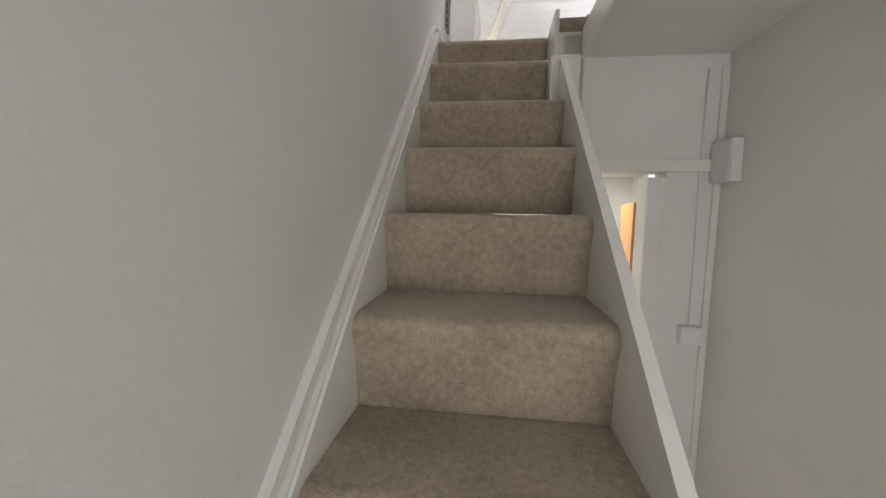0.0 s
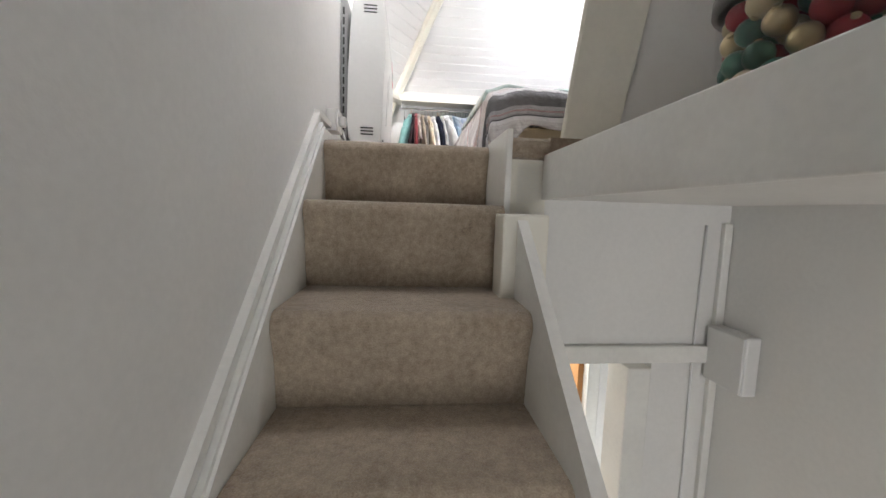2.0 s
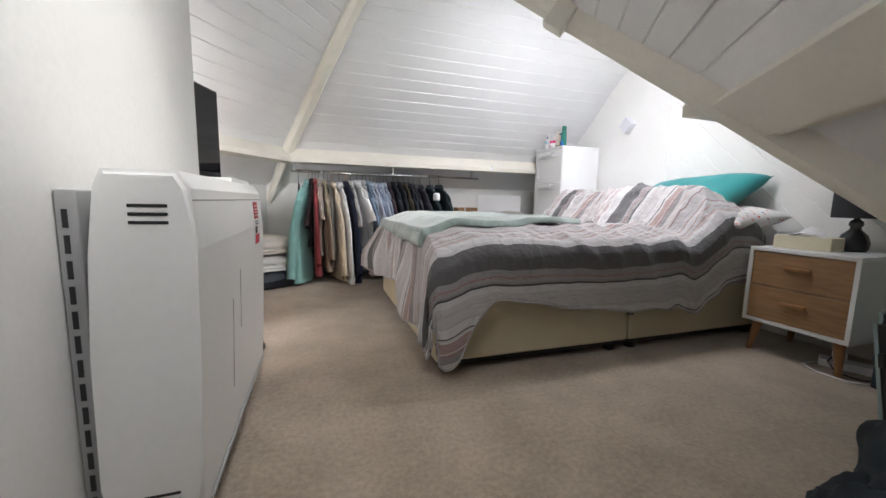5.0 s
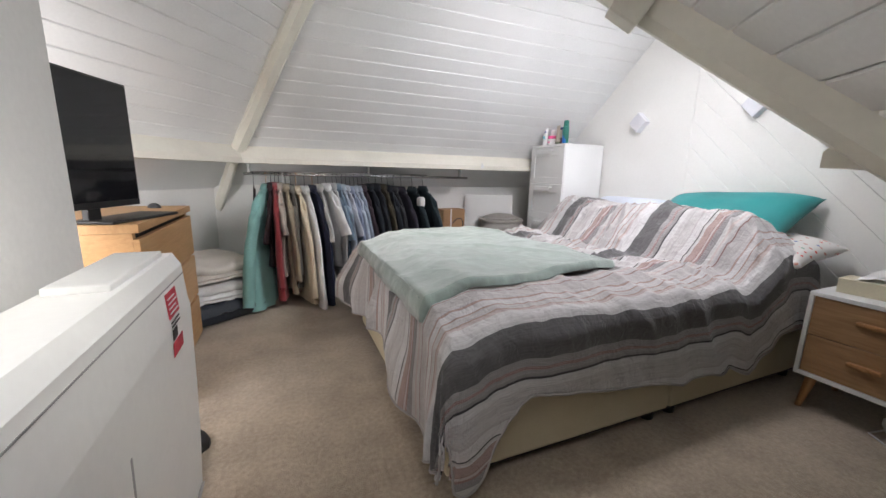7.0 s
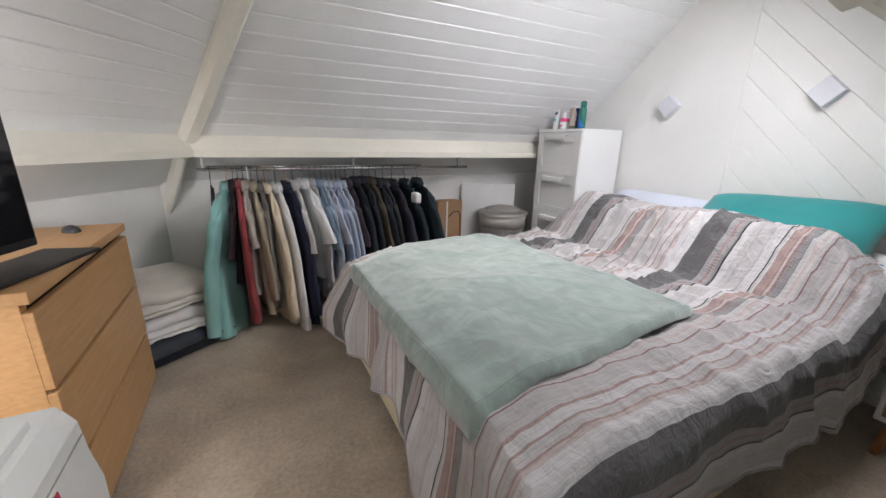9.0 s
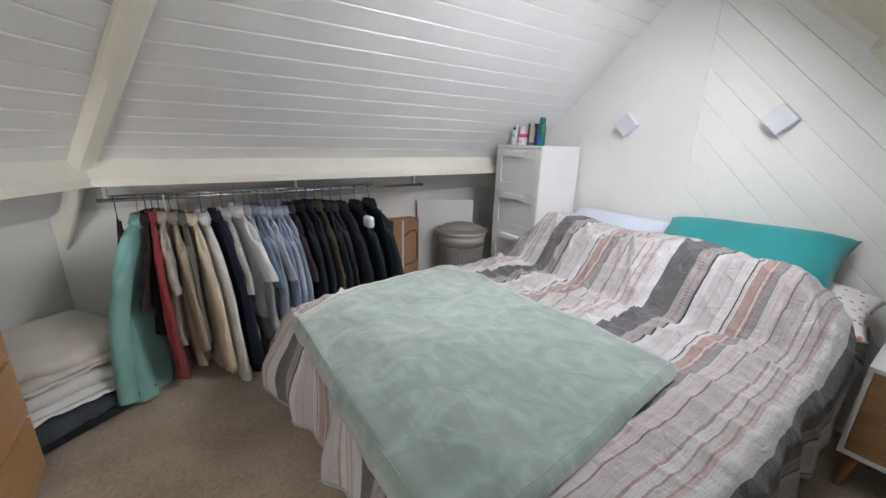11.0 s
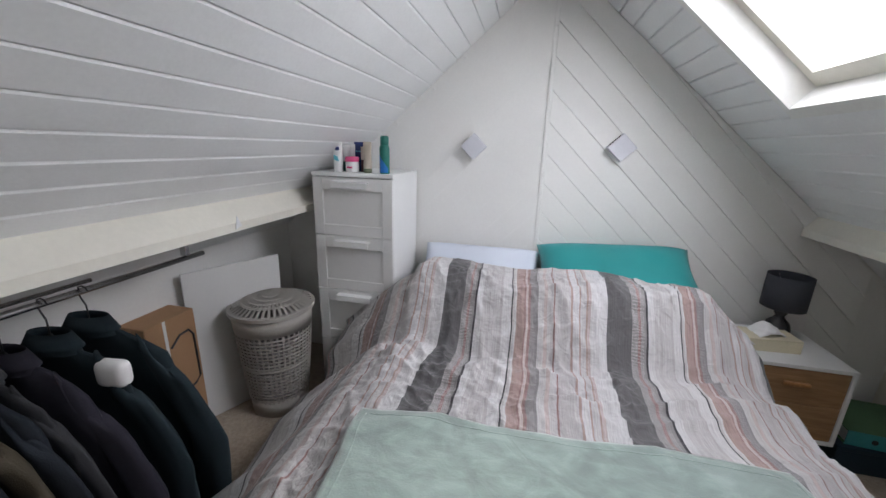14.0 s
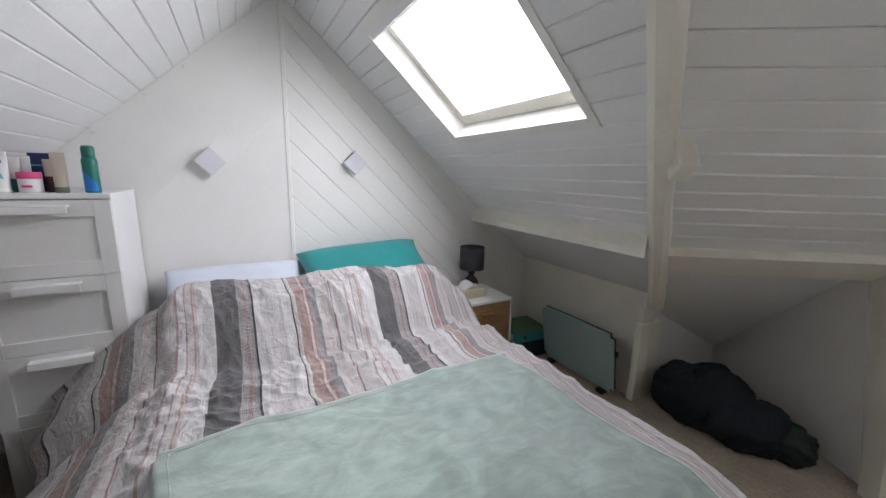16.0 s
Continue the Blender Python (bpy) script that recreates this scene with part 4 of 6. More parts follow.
def tall_chest():
    t = thing("chest_of_drawers", pose(2.135, 4.610, 0), "tall narrow white chest of four panelled drawers against the gable", "chest")
    W, D, H = 0.435, 0.40, 1.247          # along y, along x
    part("side", box(0.014, D, 0, 0.018, 0, H - 0.02, 0.001), WHITE, t)
    part("side", box(0.014, D, W - 0.018, W, 0, H - 0.02, 0.001), WHITE, t)
    part("back", box(D - 0.006, D - 0.001, 0.018, W - 0.018, 0.02, H - 0.02), WHITE, t)
    part("plinth", box(0.03, 0.045, 0.018, W - 0.018, 0, 0.020), WHITE2, t)
    part("top", box(-0.004, D, -0.002, W + 0.002, H - 0.02, H, 0.002), WHITE, t)
    z0, hh = 0.022, (H - 0.023 - 0.022) / 4
    for k in range(4):
        a, b = z0 + k * hh + 0.0015, z0 + (k + 1) * hh - 0.0015
        d = part("drawer", box(0.008, 0.020, 0.002, W - 0.002, a, b), WHITE2, t)
        for nm, y0, y1, za, zb in (("stile", 0.002, 0.056, a, b), ("stile", W - 0.056, W - 0.002, a, b), ("rail", 0.0563, W - 0.0563, b - 0.065, b), ("rail", 0.0563, W - 0.0563, a, a + 0.055)):
            part(nm, box(-0.002, 0.008, y0, y1, za, zb, 0.0015, 1), WHITE2, d)
        bm = B()
        add_box(bm, -0.034, 0.0, W / 2 - 0.095, W / 2 + 0.095, b - 0.026, b - 0.019, 0.001, 1)
        add_box(bm, -0.038, -0.031, W / 2 - 0.095, W / 2 + 0.095, b - 0.050, b - 0.019, 0.0015, 1)
        part("handle", bm, WHITE, d, "white folded lip handle")
    return t


tall_chest()
TZ = 1.2475


def col(name, c, rough=0.4):
    return paint(name, c, rough, 0.03, 6, 0.005, 60)


GREEN, BLUE, PINK = col("green_plastic", (0.012, 0.16, 0.12)), col("blue_plastic", (0.02, 0.18, 0.55)), col("pink_plastic", (0.75, 0.08, 0.25))
NAVY = col("navy_print", (0.015, 0.03, 0.14))
AQUA = col("aqua_print", (0.15, 0.55, 0.65))
TAUPE = col("taupe_plastic", (0.30, 0.24, 0.19))
BEIGE = col("beige_plastic", (0.52, 0.45, 0.37))
OLIVE = col("olive_plastic", (0.14, 0.16, 0.10))
DARKRED = col("plum_plastic", (0.10, 0.03, 0.04))


def spray_can(m):
    t = thing("spray_can", m, "green and blue aerosol can with a rounded green cap", "aerosol")
    part("body", lathe([(0.022, 0), (0.0245, 0.003), (0.0245, 0.125), (0.020, 0.137)], 24), GREEN, t, "", True)
    part("cap", lathe([(0.0195, 0.137), (0.0205, 0.145), (0.0205, 0.172), (0.016, 0.180), (0.0, 0.181)], 24), GREEN, t, "", True)
    bm = B()
    for k in range(8):
        a0, a1 = radians(-60 + 16 * k), radians(-60 + 16 * (k + 1))
        lo0, lo1 = 0.006, 0.006
        hi0, hi1 = 0.028 + 0.009 * k, 0.028 + 0.009 * (k + 1)
        r = 0.0249
        bm.faces.new([bm.verts.new((-r * math.cos(a), -r * math.sin(a) * -1, z)) for a, z in ((a0, lo0), (a1, lo1), (a1, hi1), (a0, hi0))])
    part("label", bm, BLUE, t, "blue sweep of print")
    return t


def tube_thing(m, h, w, mat, cap, label, cap_h=0.018):
    """Squeeze tube standing on its cap."""
    t = thing("cosmetic_tube", m, label, "tube")
    part("cap", lathe([(w * 0.46, 0), (w * 0.5, 0.002), (w * 0.48, cap_h)], 20), cap, t, "", True)
    bm = B()
    rings = []
    for k in range(9):
        f = k / 8
        a, b = w * 0.48 + (w * 0.56 - w * 0.48) * f, w * 0.48 * (1 - f) + 0.0015
        rings.append([bm.verts.new((b * math.cos(2 * math.pi * i / 20), a * math.sin(2 * math.pi * i / 20), cap_h + (h - cap_h) * f)) for i in range(20)])
    for p, q in zip(rings, rings[1:]):
        for i in range(20):
            bm.faces.new((p[i], p[(i + 1) % 20], q[(i + 1) % 20], q[i]))
    bm.faces.new(rings[-1])
    body = part("body", bm, mat, t, "", True)
    return t


spray_can(pose(2.178, 4.667, TZ))
t = tube_thing(pose(2.178, 4.917, TZ, 0, 0, 8), 0.155, 0.046, WHITE, WHITE, "white and aqua lotion tube standing on its cap")
part("print", prism([(-0.012, -0.012, 0.05), (-0.012, 0.016, 0.06), (-0.0115, 0.016, 0.082), (-0.0115, -0.004, 0.075)], (-0.006, 0, 0)), AQUA, t, "aqua printed wave")
part("emblem", lathe([(0.011, 0), (0.011, 0.002), (0, 0.0025)], 20, pose(-0.0075, 0, 0.112, 0, -90)), NAVY, t, "round navy emblem")
t = thing("cream_jar", pose(2.193, 4.847, TZ), "white cosmetic jar with a pink lid", "jar")
part("jar", lathe([(0.030, 0), (0.0335, 0.004), (0.0335, 0.050), (0.031, 0.052)], 28), WHITE, t, "", True)
part("lid", lathe([(0.0345, 0.052), (0.0348, 0.055), (0.0348, 0.072), (0.032, 0.076), (0, 0.0765)], 28), PINK, t, "pink screw lid", True)
part("print", box(-0.0342, -0.030, -0.014, 0.014, 0.020, 0.028), PINK, t)
tube_thing(pose(2.178, 4.757, TZ, 0, 0, -6), 0.150, 0.042, BEIGE, OLIVE, "beige cosmetic tube with an olive cap", 0.022)
tube_thing(pose(2.238, 4.802, TZ), 0.125, 0.034, BEIGE, DARKRED, "slim beige tube with a plum cap", 0.06)
tube_thing(pose(2.238, 4.902, TZ, 0, 0, 20), 0.13, 0.036, WHITE, GREEN, "slim white tube with a green cap", 0.05)
t = thing("carton", pose(2.268, 4.822, TZ), "dark navy cosmetics carton behind the tubes", "carton")
part("body", box(-0.016, 0.016, -0.042, 0.042, 0, 0.148, 0.002), NAVY, t)
part("flap", box(-0.0168, -0.016, -0.040, 0.040, 0.10, 0.104), AQUA, t, "pale printed band")
tube_thing(pose(2.248, 4.872, TZ), 0.135, 0.03, WHITE, WHITE, "plain white tube at the back", 0.03)

# ---- bedside table ----
LIGHTOAK = wood("oak_drawer", (0.42, 0.25, 0.12), (0.27, 0.145, 0.065), 6.0, (6, 1, 10), 0.5)
LEG = wood("oak_leg", (0.42, 0.21, 0.08), (0.30, 0.14, 0.05), 9, (8, 8, 1), 0.45)


def bedside():
    t = thing("bedside_table", pose(2.12, 2.56, 0), "white bedside table with two oak drawers on tapered wooden legs", "bedside table")
    W, D, Z0, Z1 = 0.415, 0.385, 0.155, 0.53
    bm = B()
    part("top", box(0, D, 0, W, Z1 - 0.018, Z1, 0.002), WHITE, t)
    part("bottom", box(0, D, 0, W, Z0, Z0 + 0.018, 0.002), WHITE, t)
    part("side", box(0, D, 0, 0.016, Z0 + 0.018, Z1 - 0.018), WHITE, t)
    part("side", box(0, D, W - 0.016, W, Z0 + 0.018, Z1 - 0.018), WHITE, t)
    part("back", box(D - 0.01, D - 0.002, 0.016, W - 0.016, Z0 + 0.018, Z1 - 0.018), WHITE, t)
    hh = (Z1 - Z0 - 0.036) / 2
    for k in range(2):
        a, b = Z0 + 0.018 + k * hh + 0.002, Z0 + 0.018 + (k + 1) * hh - 0.002
        d = part("drawer", box(0.004, 0.02, 0.018, W - 0.018, a, b, 0.001, 1), LIGHTOAK, t, "oak veneered drawer front")
        part("handle", box(-0.016, 0.004, W / 2 - 0.05, W / 2 + 0.05, (a + b) / 2 + 0.005, (a + b) / 2 + 0.023, 0.005, 2), LEG, d, "wooden bar handle")
        if k == 0:
            bm = B()
            for j in range(9):
                y = 0.03 + j * 0.04
                add_prism(bm, [(0.0036, y, a + 0.004), (0.0036, y + 0.002, a + 0.004), (0.0036, min(W - 0.02, y + hh * 0.9), b - 0.004), (0.0036, min(W - 0.022, y + hh * 0.9 - 0.002), b - 0.004)], (0.0006, 0, 0))
            part("inlay", bm, LEG, d, "slanting inlay lines")
    for x, y, dx, dy in ((0.05, 0.05, -0.02, -0.02), (0.05, W - 0.05, -0.02, 0.02), (D - 0.05, 0.05, 0.02, -0.02), (D - 0.05, W - 0.05, 0.02, 0.02)):
        bm = B()
        add_lathe(bm, [(0.012, 0), (0.021, Z0)], 14)
        for v in bm.verts:
            f = 1 - v.co.z / Z0
            v.co += Vector((x + dx * f, y + dy * f, 0))
        part("leg", bm, LEG, t, "", True)
    return t


bedside()
SHADE = paint("slate_fabric", (0.055, 0.058, 0.07), 0.9, 0.08, 5, 0.05, 300)
BASEGREY = col("dark_ceramic", (0.02, 0.021, 0.025), 0.25)
t = thing("table_lamp", pose(2.405, 2.72, 0.53), "small dark grey lamp with a drum shade on the bedside table", "lamp")
part("base", lathe([(0.0, 0), (0.045, 0), (0.052, 0.012), (0.055, 0.04), (0.045, 0.075), (0.022, 0.10), (0.018, 0.11), (0.026, 0.125), (0.022, 0.14), (0.01, 0.15), (0.01, 0.19)], 28), BASEGREY, t, "dark glazed gourd base", True)
bm = lathe([(0.088, 0.155), (0.088, 0.315), (0.086, 0.315), (0.086, 0.155), (0.088, 0.155)], 36)
sh = part("shade", bm, SHADE, t, "slate grey drum shade", True)
bm = B()
for a in range(3):
    add_tube(bm, [(0, 0, 0.20), (0.086 * math.cos(a * 2.09), 0.086 * math.sin(a * 2.09), 0.30)], 0.0015, 6)
part("spider", bm, CHROME, sh)
t = thing("tissue_box", pose(2.275, 2.825, 0.53, 0, 0, 4), "cream tissue box with a tissue standing out of it", "tissue box")
part("box", box(-0.06, 0.06, -0.11, 0.11, 0, 0.062, 0.004), paint("cream_card", (0.66, 0.60, 0.44), 0.7, 0.05), t)
bm = grid_sheet(lambda u, v: Vector(((u - 0.5) * 0.05 * (1 + v), (v - 0.5) * 0.13, 0.062 + 0.03 * math.sin(math.pi * v) * (0.5 + u) + 0.008 * noise.noise(Vector((u * 5, v * 6, 2))))), 10, 16)
part("tissue", bm, SHEET, t, "crumpled white tissue", True)

# ---- under the south ledge ----
PALEBLUE = paint("grey_blue_glass", (0.34, 0.45, 0.45), 0.16, 0.03, 2, 0.0)
t = thing("panel_heater", Matrix.Translation((1.53, 2.185, 0.0)) @ Euler((radians(-9), 0, 0)).to_matrix().to_4x4(), "slim grey-blue glass panel heater leaning on the low wall", "heater")
bm = B()
add_box(bm, 0, 0.60, -0.008, 0.0, 0.03, 0.44)
es = [e for e in bm.edges if abs(e.verts[0].co.y - e.verts[1].co.y) > 0.005]
bmesh.ops.bevel(bm, geom=es, offset=0.03, segments=5, affect="EDGES")
for v in bm.verts:
    v.co.y += 0.02
part("glass", bm, PALEBLUE, t)
bm = B()
add_box(bm, 0.003, 0.597, -0.010, 0.011, 0.033, 0.437)
es = [e for e in bm.edges if abs(e.verts[0].co.y - e.verts[1].co.y) > 0.005]
bmesh.ops.bevel(bm, geom=es, offset=0.028, segments=5, affect="EDGES")
part("back", bm, BLACK, t)
for x in (0.06, 0.50):
    part("foot", box(x, x + 0.05, -0.03, 0.05, 0.004, 0.032, 0.004), BLACK, t)
part("switch", box(-0.018, 0.006, -0.006, 0.008, 0.29, 0.33, 0.003), BLACK, t)
NAVYBOX = paint("navy_card", (0.012, 0.03, 0.05), 0.6, 0.1)
t = thing("storage_box", pose(2.17, 2.12, 0), "dark blue storage box on the carpet", "box")
part("body", box(0, 0.30, 0.02, 0.38, 0, 0.11, 0.006), NAVYBOX, t)
part("lid", box(-0.006, 0.306, 0.014, 0.386, 0.111, 0.135, 0.004), NAVYBOX, t)
FILE = paint("green_card", (0.10, 0.20, 0.10), 0.6, 0.1)
FILE2 = paint("teal_card", (0.05, 0.26, 0.27), 0.5, 0.06)
t = thing("lever_file", pose(2.16, 2.15, 0.135, 0, 0, -6), "green and teal lever arch file lying on the storage box", "file")
part("cover", box(0, 0.29, 0, 0.32, 0.068, 0.072), FILE, t)
part("cover", box(0, 0.29, 0, 0.32, 0, 0.004), FILE, t)
sp = part("spine", box(-0.004, 0.0, 0, 0.32, 0, 0.072, 0.001), FILE2, t, "teal spine")
part("finger_hole", lathe([(0.012, 0), (0.012, 0.002), (0.008, 0.002)], 16, pose(-0.004, 0.22, 0.036, 0, -90)), BLACK, sp)
part("paper", box(0.006, 0.28, 0.01, 0.31, 0.005, 0.055), SHEET, t)


def soft_lump(name, m, sx, sy, sz, mat, label, category, seed, group=""):
    """Slack cloth heap: a noisy, flattened ball resting on the floor."""
    bm = B()
    bmesh.ops.create_icosphere(bm, subdivisions=5, radius=1)
    for v in bm.verts:
        d = v.co.normalized()
        r = 1 + 0.22 * noise.noise(d * 1.6 + Vector((seed, 0, 0))) + 0.09 * noise.noise(d * 4 + Vector((0, seed, 0))) + 0.05 * (1 - 2 * abs(noise.noise(d * 6 + Vector((0, 0, seed)))))
        p = Vector((d.x * sx, d.y * sy, d.z * sz)) * r
        p.z = max(p.z + sz * 0.75, 0.0)
        v.co = p
    ob = part(name, bm, mat, None, "", True)
    ob.matrix_basis = m
    return tagged(ob, label, category, group)


BAGMAT = paint("dark_nylon", (0.005, 0.012, 0.020), 0.8, 0.15, 4, 0.05, 150)
bag = soft_lump("holdall", pose(1.17, 1.93, 0, 0, 0, 20), 0.25, 0.17, 0.19, BAGMAT, "slack dark nylon holdall in the eaves", "bag", 1.3)
part("strap", tube([(0.05 - 0.02 * k, 0.10 + 0.03 * math.sin(k), 0.33 - 0.05 * k) for k in range(6)], 0.011, 8), BAGMAT, bag, "dark webbing strap")
part("buckle", tube([(0.10, 0.155, 0.17 + 0.02 * k) for k in range(5)], 0.006, 8), paint("pale_cord", (0.35, 0.33, 0.26), 0.6), bag, "pale cord loop")
soft_lump("holdall", pose(0.94, 1.93, 0, 0, 0, 50), 0.19, 0.13, 0.14, BAGMAT, "folded dark nylon bag on the carpet", "bag", 4.1)
soft_lump("holdall", pose(0.82, 1.85, 0, 0, 0, -10), 0.12, 0.10, 0.10, paint("dark_green_nylon", (0.008, 0.024, 0.022), 0.5, 0.15), "small dark green pouch on the carpet", "bag", 7.7)
soft_lump("crumpled_paper", pose(1.36, 1.90, 0.0), 0.05, 0.035, 0.05, SHEET, "crumpled white paper beside the bag", "paper", 3.0)

# ---- laundry corner ----
BASKET = paint("grey_plastic", (0.40, 0.375, 0.34), 0.5, 0.04)


def basket():
    t = thing("laundry_basket", pose(1.945, 5.20, 0), "tall grey plastic laundry basket with a slotted domed lid", "basket")
    r0, r1, H = 0.14, 0.195, 0.57
    n = 44
    rad = lambda z: r0 + (r1 - r0) * (z / H) ** 0.9
    bm = B()
    add_lathe(bm, [(0, 0.0), (r0, 0.0), (rad(0.10), 0.10), (rad(0.10) - 0.006, 0.10), (r0 - 0.006, 0.008), (0, 0.008)], n)
    part("bottom", bm, BASKET, t, "", True)
    for z0, z1 in ((0.275, 0.292), (0.475, H)):
        bm = B()
        add_lathe(bm, [(rad(z0), z0), (rad(z1), z1), (rad(z1) - 0.004, z1), (rad(z0) - 0.004, z0), (rad(z0), z0)], n)
        part("hoop", bm, BASKET, t, "", True)
    bm = B()
    for k in range(n):
        a = 2 * math.pi * k / n
        m = pose(0, 0, 0, 0, 0, math.degrees(a))
        for z0, z1 in ((0.09, 0.48),):
            vs = []
            for z in (z0, z1):
                r = rad(z)
                vs.append([bm.verts.new(m @ Vector(p)) for p in ((r, -0.0046, z), (r, 0.0046, z), (r - 0.005, 0.0046, z), (r - 0.005, -0.0046, z))])
            for i in range(4):
                bm.faces.new((vs[0][i], vs[0][(i + 1) % 4], vs[1][(i + 1) % 4], vs[1][i]))
    tagged(part("rib_lattice", bm, BASKET, t), kind="stuff")
    bm = B()
    z = 0.102
    while z < 0.47:
        r = rad(z)
        add_lathe(bm, [(r + 0.001, z), (r + 0.001, z + 0.0085), (r - 0.004, z + 0.0085), (r - 0.004, z), (r + 0.001, z)], n)
        z += 0.0195
    tagged(part("band_lattice", bm, BASKET, t, "", True), kind="stuff")
    lid = B()
    add_lathe(lid, [(r1 + 0.012, H), (r1 + 0.012, H + 0.018), (r1 - 0.004, H + 0.022), (r1 - 0.004, H), (r1 + 0.012, H)], n)
    lz = lambda r: H + 0.020 + 0.05 * (1 - (r / r1) ** 2)
    for r in (0.0, 0.036, 0.072, 0.104, 0.138):
        a, b = max(r - 0.005, 0.0), r + 0.006 + (0.012 if r == 0 else 0)
        add_lathe(lid, [(max(a, 0.0001), lz(a)), (b, lz(b)), (b, lz(b) - 0.004), (max(a, 0.0001), lz(a) - 0.004), (max(a, 0.0001), lz(a))], n)
    for k in range(n):
        m = pose(0, 0, 0, 0, 0, 360 * k / n)
        step = [(0.012, 0.003), (0.036, 0.003), (0.072, 0.0045), (0.105, 0.005), (0.14, 0.006), (r1 - 0.002, 0.007)]
        if k % 2:
            step = step[2:]
        for (ra, wa), (rb, wb) in zip(step, step[1:]):
            lid.faces.new([lid.verts.new(m @ Vector(p)) for p in ((ra, -wa, lz(ra)), (rb, -wb, lz(rb)), (rb, wb, lz(rb)), (ra, wa, lz(ra)))])
    part("lid", lid, BASKET, t, "slotted domed lid")
    return t


basket()
t = thing("board", Matrix.Translation((1.70, 5.485, 0)) @ Euler((radians(2), 0, radians(-25))).to_matrix().to_4x4(), "tall white sheet of board leaning on the low wall", "board")
part("sheet", box(0, 0.46, -0.012, 0, 0, 0.80, 0.001, 1), WHITE2, t)
CARD = paint("cardboard", (0.36, 0.21, 0.11), 0.85, 0.06, 5, 0.03, 150)
t = thing("cardboard_box", pose(1.425, 5.37, 0), "brown cardboard box with a tape strip and printed arch", "box")
part("carton", box(0, 0.225, 0, 0.14, 0, 0.665, 0.003, 1), CARD, t)
part("tape", box(0.075, 0.088, -0.001, 0.0, 0, 0.665), WHITE2, t)
bm = B()
add_tube(bm, [(0.095, -0.001, 0.535), (0.14, -0.001, 0.575), (0.185, -0.001, 0.58), (0.205, -0.001, 0.55), (0.208, -0.001, 0.34), (0.18, -0.001, 0.315), (0.10, -0.001, 0.30)], 0.005, 6)
part("print", bm, BLACK, t, "black printed arch")
part("label", box(0.135, 0.165, -0.0012, 0.0, 0.10, 0.15), WHITE2, t)

# leads under the bedside table
t = thing("extension_lead", pose(2.32, 2.62, 0, 0, 0, 25), "white extension block with trailing leads on the carpet", "extension lead")
part("block", box(-0.04, 0.04, -0.11, 0.11, 0, 0.035, 0.006), WHITE, t)
part("plug", box(-0.025, 0.02, 0.02, 0.07, 0.035, 0.075, 0.008), WHITE2, t)
part("lead", tube([(-0.03, 0.11, 0.012), (-0.09, 0.16, 0.006), (-0.16, 0.12, 0.006), (-0.20, 0.02, 0.006), (-0.15, -0.08, 0.006), (-0.05, -0.16, 0.006)], 0.0035, 6), WHITE, t, "", True)
part("lead", tube([(0.0, 0.06, 0.06), (-0.05, 0.08, 0.03), (-0.11, 0.05, 0.006), (-0.14, -0.03, 0.006), (-0.08, -0.10, 0.006)], 0.003, 6), BLACK, t, "", True)

# ---- clothes rail ----
RAILY, RAILZ = 5.19, 0.958
t = thing("clothes_rail", pose(0, 0, 0), "long chrome clothes rail fixed under the ledge", "rail")
part("rod", tube([(-0.185, RAILY, RAILZ), (1.57, RAILY, RAILZ)], 0.0095, 12), CHROME, t, "", True)
part("rod", tube([(-0.14, RAILY + 0.03, RAILZ + 0.014), (1.20, RAILY + 0.03, RAILZ + 0.014)], 0.006, 10), CHROME, t, "thin steel bar behind", True)
for x in (-0.15, 0.70, 1.50):
    part("bracket", box(x - 0.008, x + 0.008, RAILY - 0.006, RAILY + 0.02, RAILZ + 0.008, 1.031, 0.001, 1), CHROME, t)


def cloth(name, c, rough=0.9, stripe=0.0):
    return paint(name, c, rough, 0.10, 7, 0.06, 320, sheen=0.12 if max(c) > 0.1 else 0.0)


GARMENTS = {}


